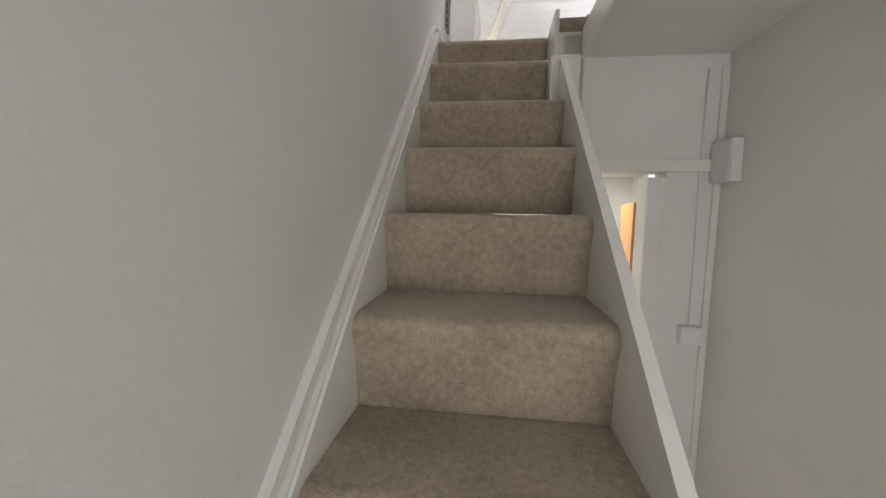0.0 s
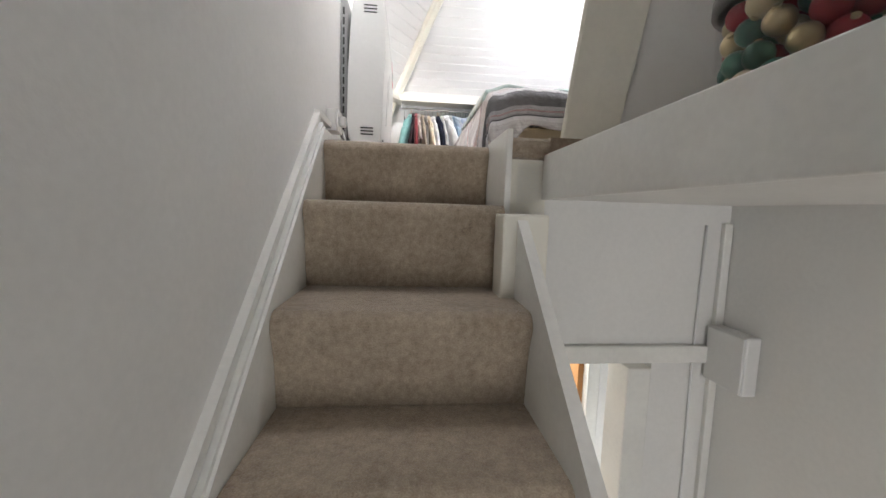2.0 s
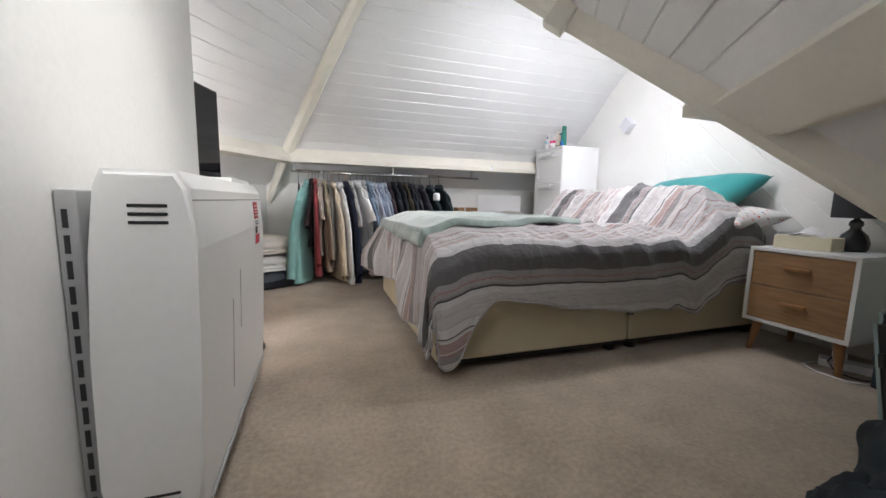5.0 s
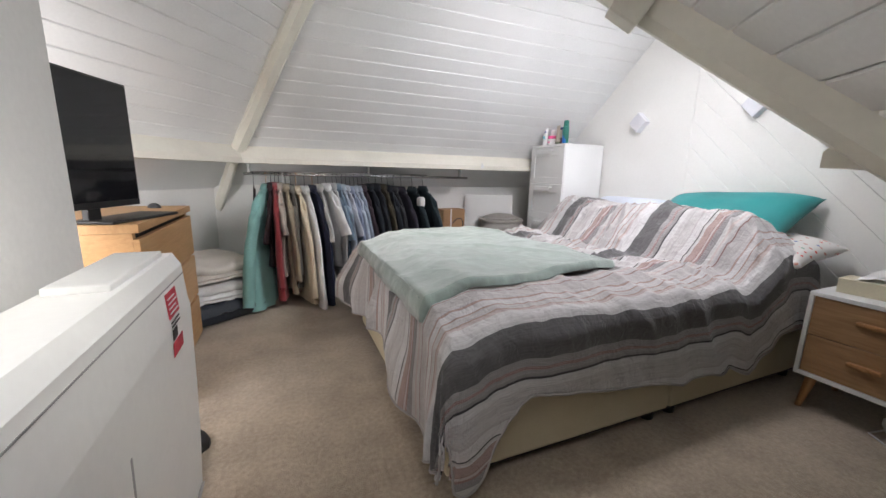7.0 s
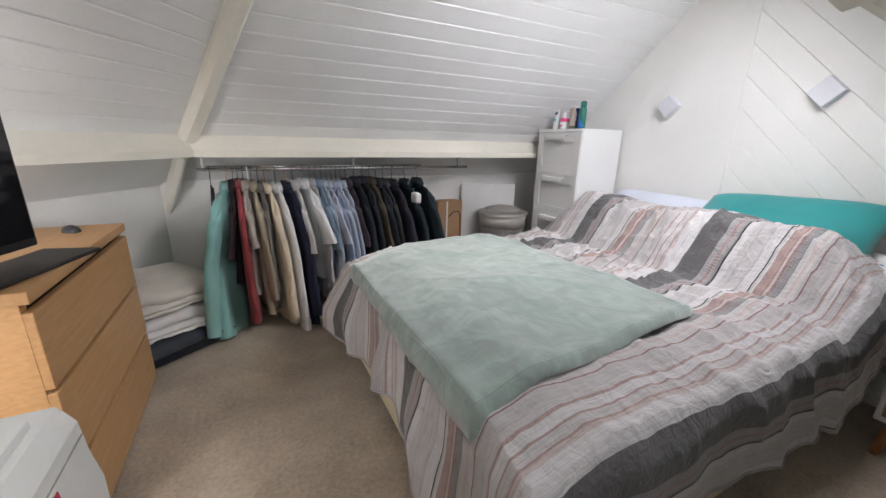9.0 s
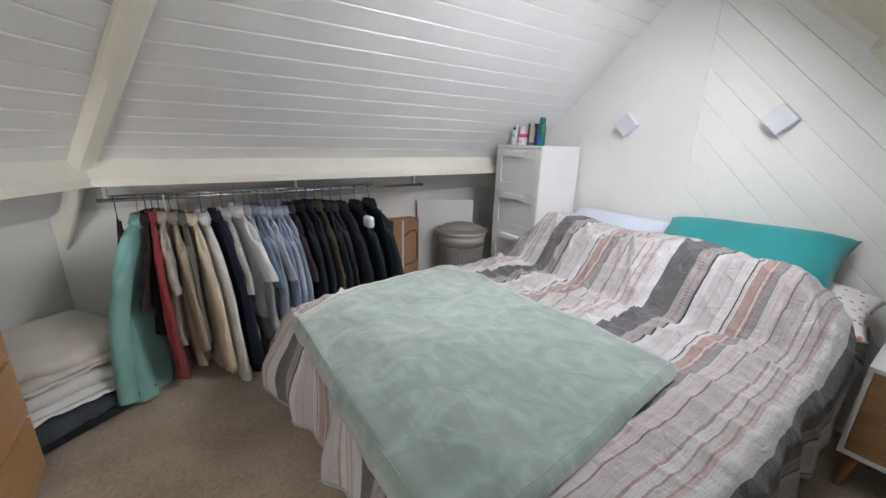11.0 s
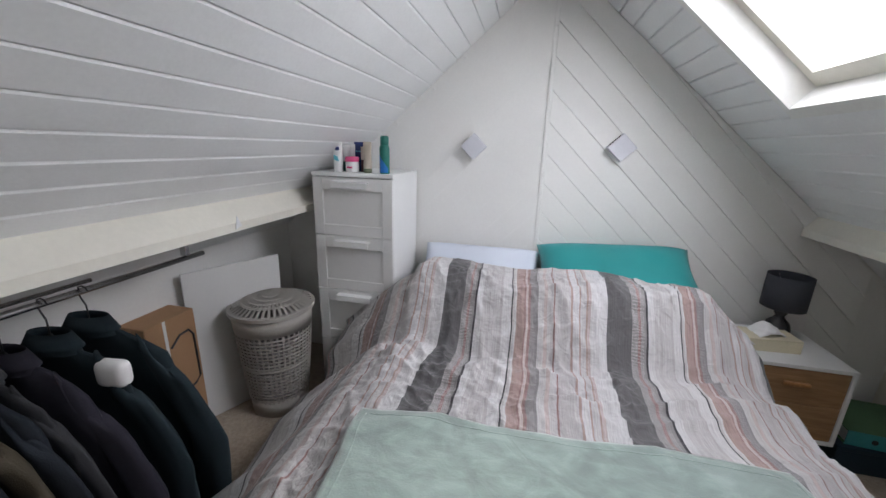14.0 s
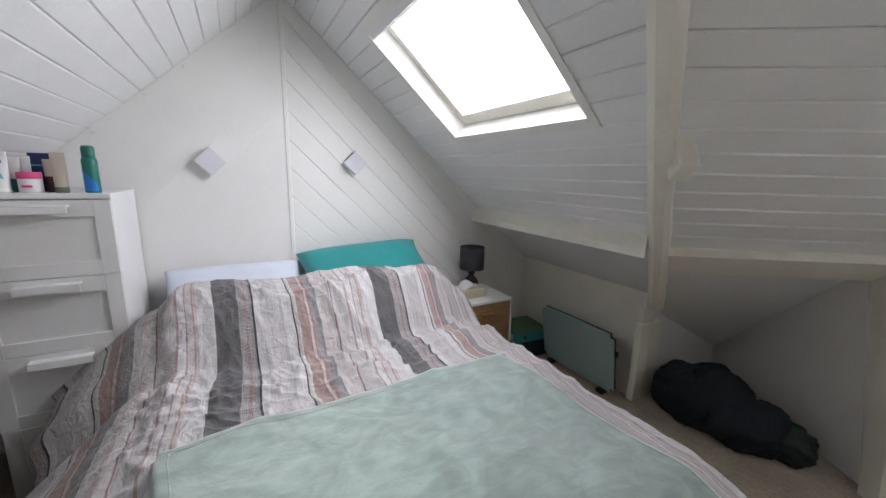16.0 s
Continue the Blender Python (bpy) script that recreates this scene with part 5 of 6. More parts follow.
def garment(x, color, length, kind, name, label, width=0.43, thick=0.05, sleeve=0.55, lean=0.0, seed=0.0, hang=None):
    """Garment on a hanger across the rail: body, collar, near sleeve; a wire hook over the rod."""
    key = "cloth_%s" % (color,)
    if key not in GARMENTS:
        GARMENTS[key] = cloth(name + "_cloth", color)
    mat = GARMENTS[key]
    g = thing(name, pose(x, RAILY, RAILZ, 0, 0, lean * 14 if x < 0.02 else 4 + lean * 14), label if len(label.split()) > 3 else label + " hanging on the rail", name.replace("_", " "), "clothes on the rail")
    ztop = -0.098 - 0.012 * math.sin(seed * 5.1)
    # body: rings from the neck down
    bm = B()
    n, rings = 26, []
    rows = 26
    for k in range(rows + 1):
        f = k / rows
        z = ztop - length * f
        sh = min(1.0, f * length / 0.115)
        hw = 0.035 + (width / 2 - 0.035) * (0.62 * min(1.0, f * length / 0.075) + 0.38 * min(1.0, f * length / 0.30))
        if f > 0.2:
            hw *= 1 - 0.06 * math.sin((f - 0.2) / 0.8 * math.pi)
        th = 1.2 * thick * (0.25 + 0.25 * sh + 0.5 * f)
        ring = []
        for i in range(n):
            a = 2 * math.pi * i / n
            ca, sa = math.cos(a), math.sin(a)
            y = hw * math.copysign(abs(ca) ** 0.75, ca)
            xx = th / 2 * math.copysign(abs(sa) ** 0.7, sa)
            fold = noise.noise(Vector((y * 17 + seed, z * 1.1, seed * 3.1))) * 0.034 * (0.2 + 1.1 * f) + 0.016 * (0.3 + f) * ridge(y * 15 + seed * 2, z * 1.6, seed, 2) + 0.007 * noise.noise(Vector((y * 40, z * 4 + seed, 2)))
            sway = lean * 0.05 * f + 0.012 * noise.noise(Vector((seed, z * 3, 0)))
            ring.append(bm.verts.new((xx + fold + sway, y + 0.01 * noise.noise(Vector((seed, z * 5, 8))), z + (0.015 * noise.noise(Vector((y * 8, seed, 5))) if k == rows else 0))))
        rings.append(ring)
    for p, q in zip(rings, rings[1:]):
        for i in range(n):
            bm.faces.new((p[i], p[(i + 1) % n], q[(i + 1) % n], q[i]))
    bm.faces.new(rings[0])
    body = part("body", bm, mat, g, "", True)
    # sleeves: flat, creased, falling from the shoulder
    for sgn in ((-1, 1) if sleeve else ()):
        bm = B()
        rings = []
        short = sleeve < 0.4
        for k in range(17):
            f = k / 16
            z = ztop - 0.075 - sleeve * f
            down = sleeve * f
            yc = sgn * (width * 0.30 + (width * 0.26 + (0.03 if short else 0.0)) * min(1.0, down / 0.30) ** 0.8 + 0.012 * noise.noise(Vector((seed, f * 2, sgn))))
            xc = lean * 0.05 * f * sleeve / length + 0.022 * noise.noise(Vector((seed * 1.7, f * 1.5, sgn * 2 + 4))) * f
            grow = math.sin(min(1.0, f * 5 + 0.3) * math.pi / 2)
            ry = (0.078 if short else 0.074 * (1 - 0.34 * f)) * grow
            rx = 0.0165 * (thick / 0.05) ** 0.7 * grow * (1 + 0.15 * f)
            ring = []
            for i in range(18):
                a = 2 * math.pi * i / 18
                ca, sa = math.cos(a), math.sin(a)
                cr = 0.009 * noise.noise(Vector((ca * 2.2 + seed, sa * 1.2 + f * 1.2, f * 2.4 + seed))) + 0.004 * noise.noise(Vector((ca * 5 + seed, f * 9, 3)))
                ring.append(bm.verts.new((xc + rx * sa + cr, yc + ry * ca, z - (0.055 * (1 - f) ** 2 - 0.02 * f) * ca * sgn)))
            rings.append(ring)
        for p, q in zip(rings, rings[1:]):
            for i in range(18):
                bm.faces.new((p[i], p[(i + 1) % 18], q[(i + 1) % 18], q[i]))
        bm.faces.new(rings[0][::-1])
        sl = part("sleeve", bm, mat, g, "", True)
        if kind == "shirt" and not short:
            cuff = B()
            z = ztop - 0.075 - sleeve
            add_lathe(cuff, [(1.0, 0), (1.06, 0.002), (1.06, 0.055), (0.98, 0.06)], 18, Matrix.Translation((xc, yc, z - 0.012)) @ Matrix.Diagonal((rx * 1.25, ry * 1.02, 1, 1)))
            part("cuff", cuff, mat, sl, "", True)
    if kind in ("shirt", "jacket"):
        bm = B()
        h = 0.042
        rings = []
        for k, (z, r) in enumerate(((ztop - 0.03, 0.078), (ztop + 0.012, 0.058), (ztop + 0.030, 0.060), (ztop - 0.012, 0.088))):
            rings.append([bm.verts.new((0.42 * r * math.sin(2 * math.pi * i / 20), r * math.cos(2 * math.pi * i / 20), z)) for i in range(20)])
        for p, q in zip(rings, rings[1:]):
            for i in range(20):
                bm.faces.new((p[i], p[(i + 1) % 20], q[(i + 1) % 20], q[i]))
        part("collar", bm, mat, g, "", True)
    hm = hang or BLACK
    hk = B()
    pts = [(0, 0, -0.09), (0, 0, -0.045), (0, 0.010, -0.025), (0, 0.016, -0.004), (0, 0.011, 0.011), (0, 0, 0.0145), (0, -0.011, 0.011), (0, -0.014, 0.0)]
    add_tube(hk, pts, 0.0022, 6)
    hgr = part("hanger", hk, hm, g, "", True)
    arm = B()
    add_tube(arm, [(0, -0.12, -0.19), (0, -0.065, -0.15), (0, 0, -0.088), (0, 0.065, -0.15), (0, 0.12, -0.19)], 0.006 if hm is not BLACK else 0.004, 6)
    part("arm", arm, hm, hgr, "", True)
    return g


TANHANGER = wood("hanger_wood", (0.50, 0.25, 0.09), (0.38, 0.17, 0.05))
LIST = [
    (-0.125, (0.05, 0.035, 0.035), 0.62, "scarf", "scarf", "dark brown patterned scarf hung over the rail", 0.10, 0.02, 0, 0.0),
    (-0.045, (0.24, 0.46, 0.43), 0.84, "jacket", "jacket", "pale teal padded jacket on a wooden hanger", 0.54, 0.12, 0.72, -1.1),
    (-0.012, (0.03, 0.014, 0.018), 0.55, "shirt", "shirt", "dark maroon top on a hanger", 0.40, 0.035, 0.3, -0.3),
    (0.014, (0.268, 0.037, 0.043), 0.80, "jacket", "jacket", "dark red zipped jacket", 0.46, 0.06, 0.62, 0.1),
    (0.04, (0.439, 0.378, 0.329), 0.62, "shirt", "shirt", "grey-beige shirt", 0.44, 0.05, 0.25, 0.0),
    (0.085, (0.366, 0.305, 0.22), 0.76, "jacket", "jacket", "khaki cotton jacket", 0.43, 0.05, 0.58, 0.2),
    (0.12, (0.159, 0.146, 0.128), 0.70, "shirt", "shirt", "dark taupe shirt", 0.40, 0.04, 0.5, 0.1),
    (0.156, (0.708, 0.61, 0.464), 0.83, "jacket", "jacket", "cream cotton jacket on a wooden hanger", 0.46, 0.055, 0.70, 0.5),
    (0.215, (0.78, 0.78, 0.78), 0.86, "shirt", "shirt", "long white shirt with turned cuffs", 0.46, 0.05, 0.76, 0.5),
    (0.271, (0.012, 0.016, 0.04), 0.88, "jacket", "coat", "long navy coat", 0.50, 0.07, 0.70, 0.6),
    (0.314, (0.488, 0.476, 0.464), 0.70, "shirt", "shirt", "light grey shirt with a soft collar", 0.44, 0.05, 0.3, 0.3),
    (0.371, (0.78, 0.78, 0.78), 0.60, "shirt", "shirt", "white short-sleeved shirt", 0.48, 0.06, 0.26, 0.8),
    (0.418, (0.415, 0.409, 0.415), 0.74, "shirt", "shirt", "plain grey shirt", 0.44, 0.04, 0.55, 0.3),
    (0.45, (0.171, 0.244, 0.329), 0.64, "shirt", "shirt", "faded blue denim shirt", 0.44, 0.045, 0.3, 0.3),
    (0.487, (0.366, 0.427, 0.512), 0.74, "shirt", "shirt", "light blue checked shirt", 0.44, 0.045, 0.55, 0.3),
    (0.52, (0.439, 0.464, 0.525), 0.62, "shirt", "shirt", "pale blue short-sleeved shirt", 0.45, 0.045, 0.26, 0.3),
    (0.55, (0.268, 0.317, 0.439), 0.74, "shirt", "shirt", "blue finely striped shirt", 0.44, 0.045, 0.56, 0.3),
    (0.581, (0.403, 0.451, 0.537), 0.74, "shirt", "shirt", "grey-blue office shirt", 0.44, 0.045, 0.56, 0.3),
    (0.612, (0.329, 0.378, 0.464), 0.76, "shirt", "shirt", "slate blue shirt", 0.44, 0.045, 0.58, 0.35),
    (0.645, (0.05, 0.035, 0.045), 0.60, "shirt", "shirt", "dark plum shirt", 0.42, 0.04, 0.3, 0.2),
    (0.7, (0.01, 0.0141, 0.0219), 0.72, "jacket", "jacket", "black wool jacket", 0.46, 0.06, 0.58, 0.2),
    (0.753, (0.0118, 0.0152, 0.0232), 0.72, "jacket", "jacket", "black suit jacket", 0.46, 0.06, 0.58, 0.2),
    (0.805, (0.06, 0.048, 0.03), 0.74, "jacket", "jacket", "olive brown waxed jacket", 0.46, 0.055, 0.60, 0.2),
    (0.85, (0.0118, 0.0163, 0.0246), 0.74, "jacket", "jacket", "black blazer", 0.46, 0.055, 0.58, 0.2),
    (0.9, (0.04, 0.04, 0.045), 0.70, "shirt", "shirt", "charcoal knitted top", 0.42, 0.04, 0.5, 0.2),
    (0.965, (0.022, 0.02, 0.032), 0.76, "jacket", "jacket", "dark navy suit jacket", 0.48, 0.065, 0.60, 0.25),
    (1.06, (0.010, 0.021, 0.028), 0.74, "jacket", "jacket", "dark teal-black jacket", 0.46, 0.055, 0.58, 0.25),
    (1.155, (0.010, 0.021, 0.028), 0.76, "jacket", "jacket", "blue-black overcoat at the end of the row", 0.50, 0.07, 0.60, 0.3),
]
for i, (x, c, ln, kind, nm, lab, w, th, sl, le) in enumerate(LIST):
    w = w * 1.1 if w > 0.2 else w
    g = garment(x, c, ln, kind, nm, lab, w, th, sl, le, seed=i * 1.37 + 0.5, hang=TANHANGER if i in (1, 7, 9) else None)
    if nm == "jacket" and i == 26:
        part("shoulder_cloth", box(-0.020, 0.026, -0.205, -0.115, -0.235, -0.155, 0.022, 4), SHEET, g, "white cloth over the shoulder", True)
t = thing("wire_hanger", pose(0.066, RAILY - 0.02, RAILZ), "pale wire hanger hooked on the rail", "hanger")
part("wire", tube([(0, 0.02, 0.012), (0, 0.005, 0.014), (0, -0.004, -0.02), (0.004, -0.01, -0.12), (0.0, -0.016, -0.24)], 0.004, 8), WHITE2, t, "", True)

# ---- folded linen on the floor ----
GREYLINEN = paint("grey_quilt", (0.62, 0.58, 0.53), 0.9, 0.06, 4, 0.05, 200)
DARKBAG = paint("navy_bag", (0.012, 0.018, 0.030), 0.6, 0.12)


def folded(name, m, sx, sy, h, mat, label, layers, seed, category="linen"):
    """Folded cloth: rounded, uneven layers."""
    t = thing(name, m, label, category, "folded linen pile")
    z = 0.0
    for k in range(layers):
        th = h / layers
        nU, nV = 44, 36
        bm = B()
        g = {}
        for L_ in (0, 1):
            for i in range(nU + 1):
                for j in range(nV + 1):
                    u, v = i / nU, j / nV
                    e = min(min(u, 1 - u) * sx, min(v, 1 - v) * sy)
                    rnd = math.sqrt(max(0, 1 - (1 - min(1, e / (th * 0.55))) ** 2))
                    x = (u - 0.5) * sx * (1 + 0.05 * noise.noise(Vector((v * 3, k, seed)))) + 0.06 * noise.noise(Vector((k * 3.3, seed, 1)))
                    y = (v - 0.5) * sy * (1 + 0.05 * noise.noise(Vector((u * 3, k + 9, seed)))) + 0.06 * noise.noise(Vector((k * 2.3, seed, 5)))
                    wv = 0.012 * noise.noise(Vector((x * 6, y * 6, seed + k * 0.15))) * (0.3 + 0.7 * k / max(1, layers)) + 0.004 * noise.noise(Vector((x * 18, y * 18, seed))) + 0.011 * ridge(x * 7 + y * 4, y * 6 - x * 3, seed + k * 0.4, 2)
                    wv -= (0.030 * ease(1 - e / 0.13) + 0.02 * noise.noise(Vector((u * 2.2, v * 2.2, seed + k)))) if k or m.translation.z > 0.05 else 0.0
                    zz = z + th / 2 + (th / 2 * rnd * (1 if L_ else -1)) + (wv if (L_ or k) else 0)
                    g[L_, i, j] = bm.verts.new((x, y, max(0.0, zz)))
        for i in range(nU):
            for j in range(nV):
                bm.faces.new((g[1, i, j], g[1, i + 1, j], g[1, i + 1, j + 1], g[1, i, j + 1]))
                bm.faces.new((g[0, i, j + 1], g[0, i + 1, j + 1], g[0, i + 1, j], g[0, i, j]))
        bmesh.ops.remove_doubles(bm, verts=bm.verts, dist=1e-5)
        part("layer", bm, mat, t, "", True)
        z += th * 0.97
    return z


PILE = (-0.515, 4.985)
z = 0.0
z += folded("bedding_bag", pose(*PILE, 0, 0, 0, 34), 0.68, 0.52, 0.15, DARKBAG, "dark navy folded bag under the linen", 1, 2.0)
z += folded("folded_linen", pose(*PILE, z, 0, 0, 30), 0.60, 0.47, 0.14, SHEET, "folded white bed linen in a pile", 2, 5.0)
z += folded("folded_quilt", pose(*PILE, z, 0, 0, 33), 0.64, 0.50, 0.14, GREYLINEN, "folded grey-beige quilts on the pile", 2, 8.0)

# ---- beech chest with the television ----
BEECH = wood("beech_veneer", (0.60, 0.36, 0.17), (0.50, 0.28, 0.12), 7.0, (6, 1, 14), 0.4)
BEECH_TOP = wood("beech_top", (0.60, 0.36, 0.17), (0.50, 0.28, 0.12), 7.0, (10, 1, 6), 0.4)
t = thing("chest_of_drawers", pose(-0.905, 3.835, 0), "beech veneered chest of three plain drawers", "chest")
W, D, H = 0.82, 0.485, 0.78
part("top", box(0, D + 0.002, -0.004, W + 0.004, H - 0.032, H, 0.002), BEECH_TOP, t)
part("side", box(0, D - 0.02, 0, 0.03, 0, H - 0.033), BEECH, t)
part("side", box(0, D - 0.02, W - 0.03, W, 0, H - 0.033), BEECH, t)
part("back", box(0.002, 0.01, 0.03, W - 0.03, 0.02, H - 0.033), BEECH, t)
part("plinth", box(D - 0.05, D - 0.035, 0.03, W - 0.03, 0.002, 0.05), BEECH, t)
# Dark board behind the fronts: the shade of the finger gaps as colour.
part("gap_shade", box(D - 0.06, D - 0.045, 0.03, W - 0.03, 0.05, H - 0.033), DARK, t, "near-black board painting the shade in the drawer gaps")
hh = (H - 0.033 - 0.03) / 3
for k in range(3):
    a, b = 0.03 + k * hh + 0.004, 0.03 + (k + 1) * hh - 0.022
    part("drawer", box(D - 0.022, D, 0.001, W - 0.001, a, b + (0.012 if k < 2 else 0.0), 0.0015, 1), BEECH, t, "plain drawer front with a finger gap")
SCREEN, nt, N, L, P = nodes_of("screen_glass")
P.inputs["Base Color"].default_value, P.inputs["Roughness"].default_value = (0.012, 0.012, 0.014, 1), 0.06
tv = thing("television", pose(-0.590, 3.775, 0.78, 0, 0, 72.5), "black flat television on a stand on the chest", "television")
part("bezel", box(-0.35, 0.35, -0.004, 0.035, 0.052, 0.515, 0.004), BLACK, tv)
part("screen", box(-0.342, 0.342, -0.0055, -0.0035, 0.076, 0.507, 0.0), SCREEN, tv, "glossy dark screen")
part("back", box(-0.22, 0.22, 0.035, 0.065, 0.11, 0.36, 0.012), BLACK, tv)
part("neck", box(0.10, 0.16, 0.008, 0.03, 0.01, 0.11, 0.004), BLACK, tv)
part("foot", box(0.08, 0.46, -0.085, 0.075, 0.0, 0.012, 0.005), BLACK, tv, "glossy black base plate")
part("emblem", box(-0.03, 0.03, -0.006, -0.004, 0.060, 0.067), CHROME, tv)
t = thing("computer_mouse", pose(-0.55, 4.54, 0.78, 0, 0, 30), "small dark computer mouse on the chest", "mouse")
bm = B()
bmesh.ops.create_uvsphere(bm, u_segments=20, v_segments=12, radius=1, matrix=Matrix.Diagonal((0.027, 0.048, 0.024, 1)))
for v in bm.verts:
    v.co.z = max(0.0, v.co.z)
part("shell", bm, col("grey_black_plastic", (0.05, 0.05, 0.055)), t, "", True)
part("wheel", lathe([(0.005, -0.003), (0.005, 0.003)], 12, pose(0, -0.026, 0.018, 0, 90)), BLACK, t)

# ---- storage heater ----
HEAT = paint("heater_enamel", (0.80, 0.80, 0.78), 0.35, 0.02, 3, 0.01, 60, dirt=(0.45, 0.44, 0.41), dirt_amount=0.12)
HEATGREY = paint("heater_back", (0.33, 0.33, 0.33), 0.5, 0.04)
t = thing("storage_heater", pose(XL, 2.47, 0), "large white storage heater fixed to the wall", "heater")
part("back", box(0.002, 0.0345, 0.02, 0.84, 0.10, 0.73, 0.003), HEATGREY, t, "grey back box with slots")
for k in range(13):
    part("slot", box(0.012, 0.020, 0.0185, 0.0202, 0.125 + k * 0.045, 0.157 + k * 0.045), BLACK, t)
prof = [(0.041, 0.10), (0.058, 0.072), (0.100, 0.060), (0.163, 0.066), (0.196, 0.084), (0.202, 0.214), (0.209, 0.398), (0.214, 0.624), (0.206, 0.737), (0.189, 0.768), (0.075, 0.768), (0.062, 0.740), (0.051, 0.617), (0.040, 0.428), (0.036, 0.179)]
bm = prism([(x, 0, z) for x, z in prof], (0, 0.85, 0))
bmesh.ops.bevel(bm, geom=[e for e in bm.edges if abs(e.verts[0].co.y - e.verts[1].co.y) < 0.01], offset=0.010, segments=3, affect="EDGES")
body = part("casing", bm, HEAT, t)
for z in (0.705, 0.69, 0.675, 0.148, 0.133, 0.118):
    part("vent", box(0.100 + 0.012 * (z > 0.4), 0.160 + 0.012 * (z > 0.4), -0.0012, 0.0008, z - 0.003, z + 0.003, 0.0008, 1), BLACK, t)
part("top_panel", box(0.085, 0.178, 0.50, 0.80, 0.7675, 0.782, 0.003), HEAT, t, "hinged control cover")
part("seam", box(0.2035, 0.2082, 0.012, 0.838, 0.714, 0.717), HEATGREY, t)
bm = B()
for k in range(5):
    add_box(bm, 0.176 + 0.006 * k, 0.182 + 0.006 * k, 0.03, 0.82, 0.064 + 0.008 * k, 0.068 + 0.008 * k)
part("grille", bm, HEATGREY, t, "slotted outlet along the foot")
for y in (0.08, 0.72):
    part("foot", box(0.07, 0.15, y, y + 0.07, 0, 0.066, 0.004), HEAT, t)
RED = col("red_print", (0.55, 0.02, 0.05))


def casing_x(z):
    for (x0, z0), (x1, z1) in zip(prof[4:10], prof[5:11]):
        if z0 <= z <= z1:
            return x0 + (x1 - x0) * (z - z0) / (z1 - z0)
    return 0.19


def on_casing(y0, y1, z0, z1, off, mat, name, label=""):
    a, b = casing_x(z0) + off, casing_x(z1) + off
    return part(name, prism([(a, y0, z0), (a, y1, z0), (b, y1, z1), (b, y0, z1)], (0.0012, 0, 0)), mat, t, label)


on_casing(0.66, 0.74, 0.560, 0.710, 0.0, WHITE, "sticker", "white energy label")
on_casing(0.66, 0.74, 0.650, 0.707, 0.0015, RED, "sticker_panel", "red printed panel")
on_casing(0.66, 0.74, 0.561, 0.593, 0.0015, RED, "sticker_panel", "red printed panel")
on_casing(0.665, 0.70, 0.599, 0.623, 0.0015, BLACK, "sticker_print")
for k in range(4):
    on_casing(0.668, 0.732 - 0.012 * (k % 2), 0.659 + k * 0.011, 0.662 + k * 0.011, 0.0028, WHITE, "sticker_line")
for k in range(2):
    on_casing(0.666, 0.73, 0.629 + k * 0.009, 0.632 + k * 0.009, 0.0015, BLACK, "sticker_line")
for y, z0, z1 in ((0.38, 0.35, 0.52), (0.28, 0.22, 0.46)):
    on_casing(y, y + 0.006, z0, z1, 0.0002, HEATGREY, "scuff", "thin grey scuff mark")

# socket, trunking and flex
t = thing("wall_socket", pose(XL, 2.185, 0.07), "white switched wall socket in a surface box", "socket")
part("back_box", box(0, 0.038, 0, 0.088, 0, 0.088, 0.004), WHITE, t)
part("plate", box(0.038, 0.048, -0.001, 0.089, -0.001, 0.089, 0.004), WHITE, t)
part("rocker", box(0.048, 0.053, 0.05, 0.064, 0.036, 0.062, 0.002), WHITE2, t)
part("plug", box(0.048, 0.075, 0.008, 0.044, 0.02, 0.062, 0.008), WHITE2, t)
t = thing("cable_trunking", pose(0, 0, 0), "white plastic cable trunking on the wall", "trunking")
part("run", box(XL, XL + 0.022, 1.99, 2.185, 0.078, 0.102, 0.002), GLOSS, t)
part("run", box(XL, XL + 0.018, 1.99, 2.47, 0.0, 0.06, 0.004), GLOSS, t, "painted skirting board")
t = thing("power_flex", pose(0, 0, 0), "white power flex curving to the heater", "cable")
part("flex", tube([(XL + 0.06, 2.21, 0.08), (XL + 0.075, 2.20, 0.03), (XL + 0.06, 2.24, 0.008), (XL + 0.045, 2.34, 0.008), (XL + 0.05, 2.45, 0.012), (XL + 0.05, 2.52, 0.05), (XL + 0.05, 2.54, 0.10)], 0.004, 8), WHITE, t, "", True)


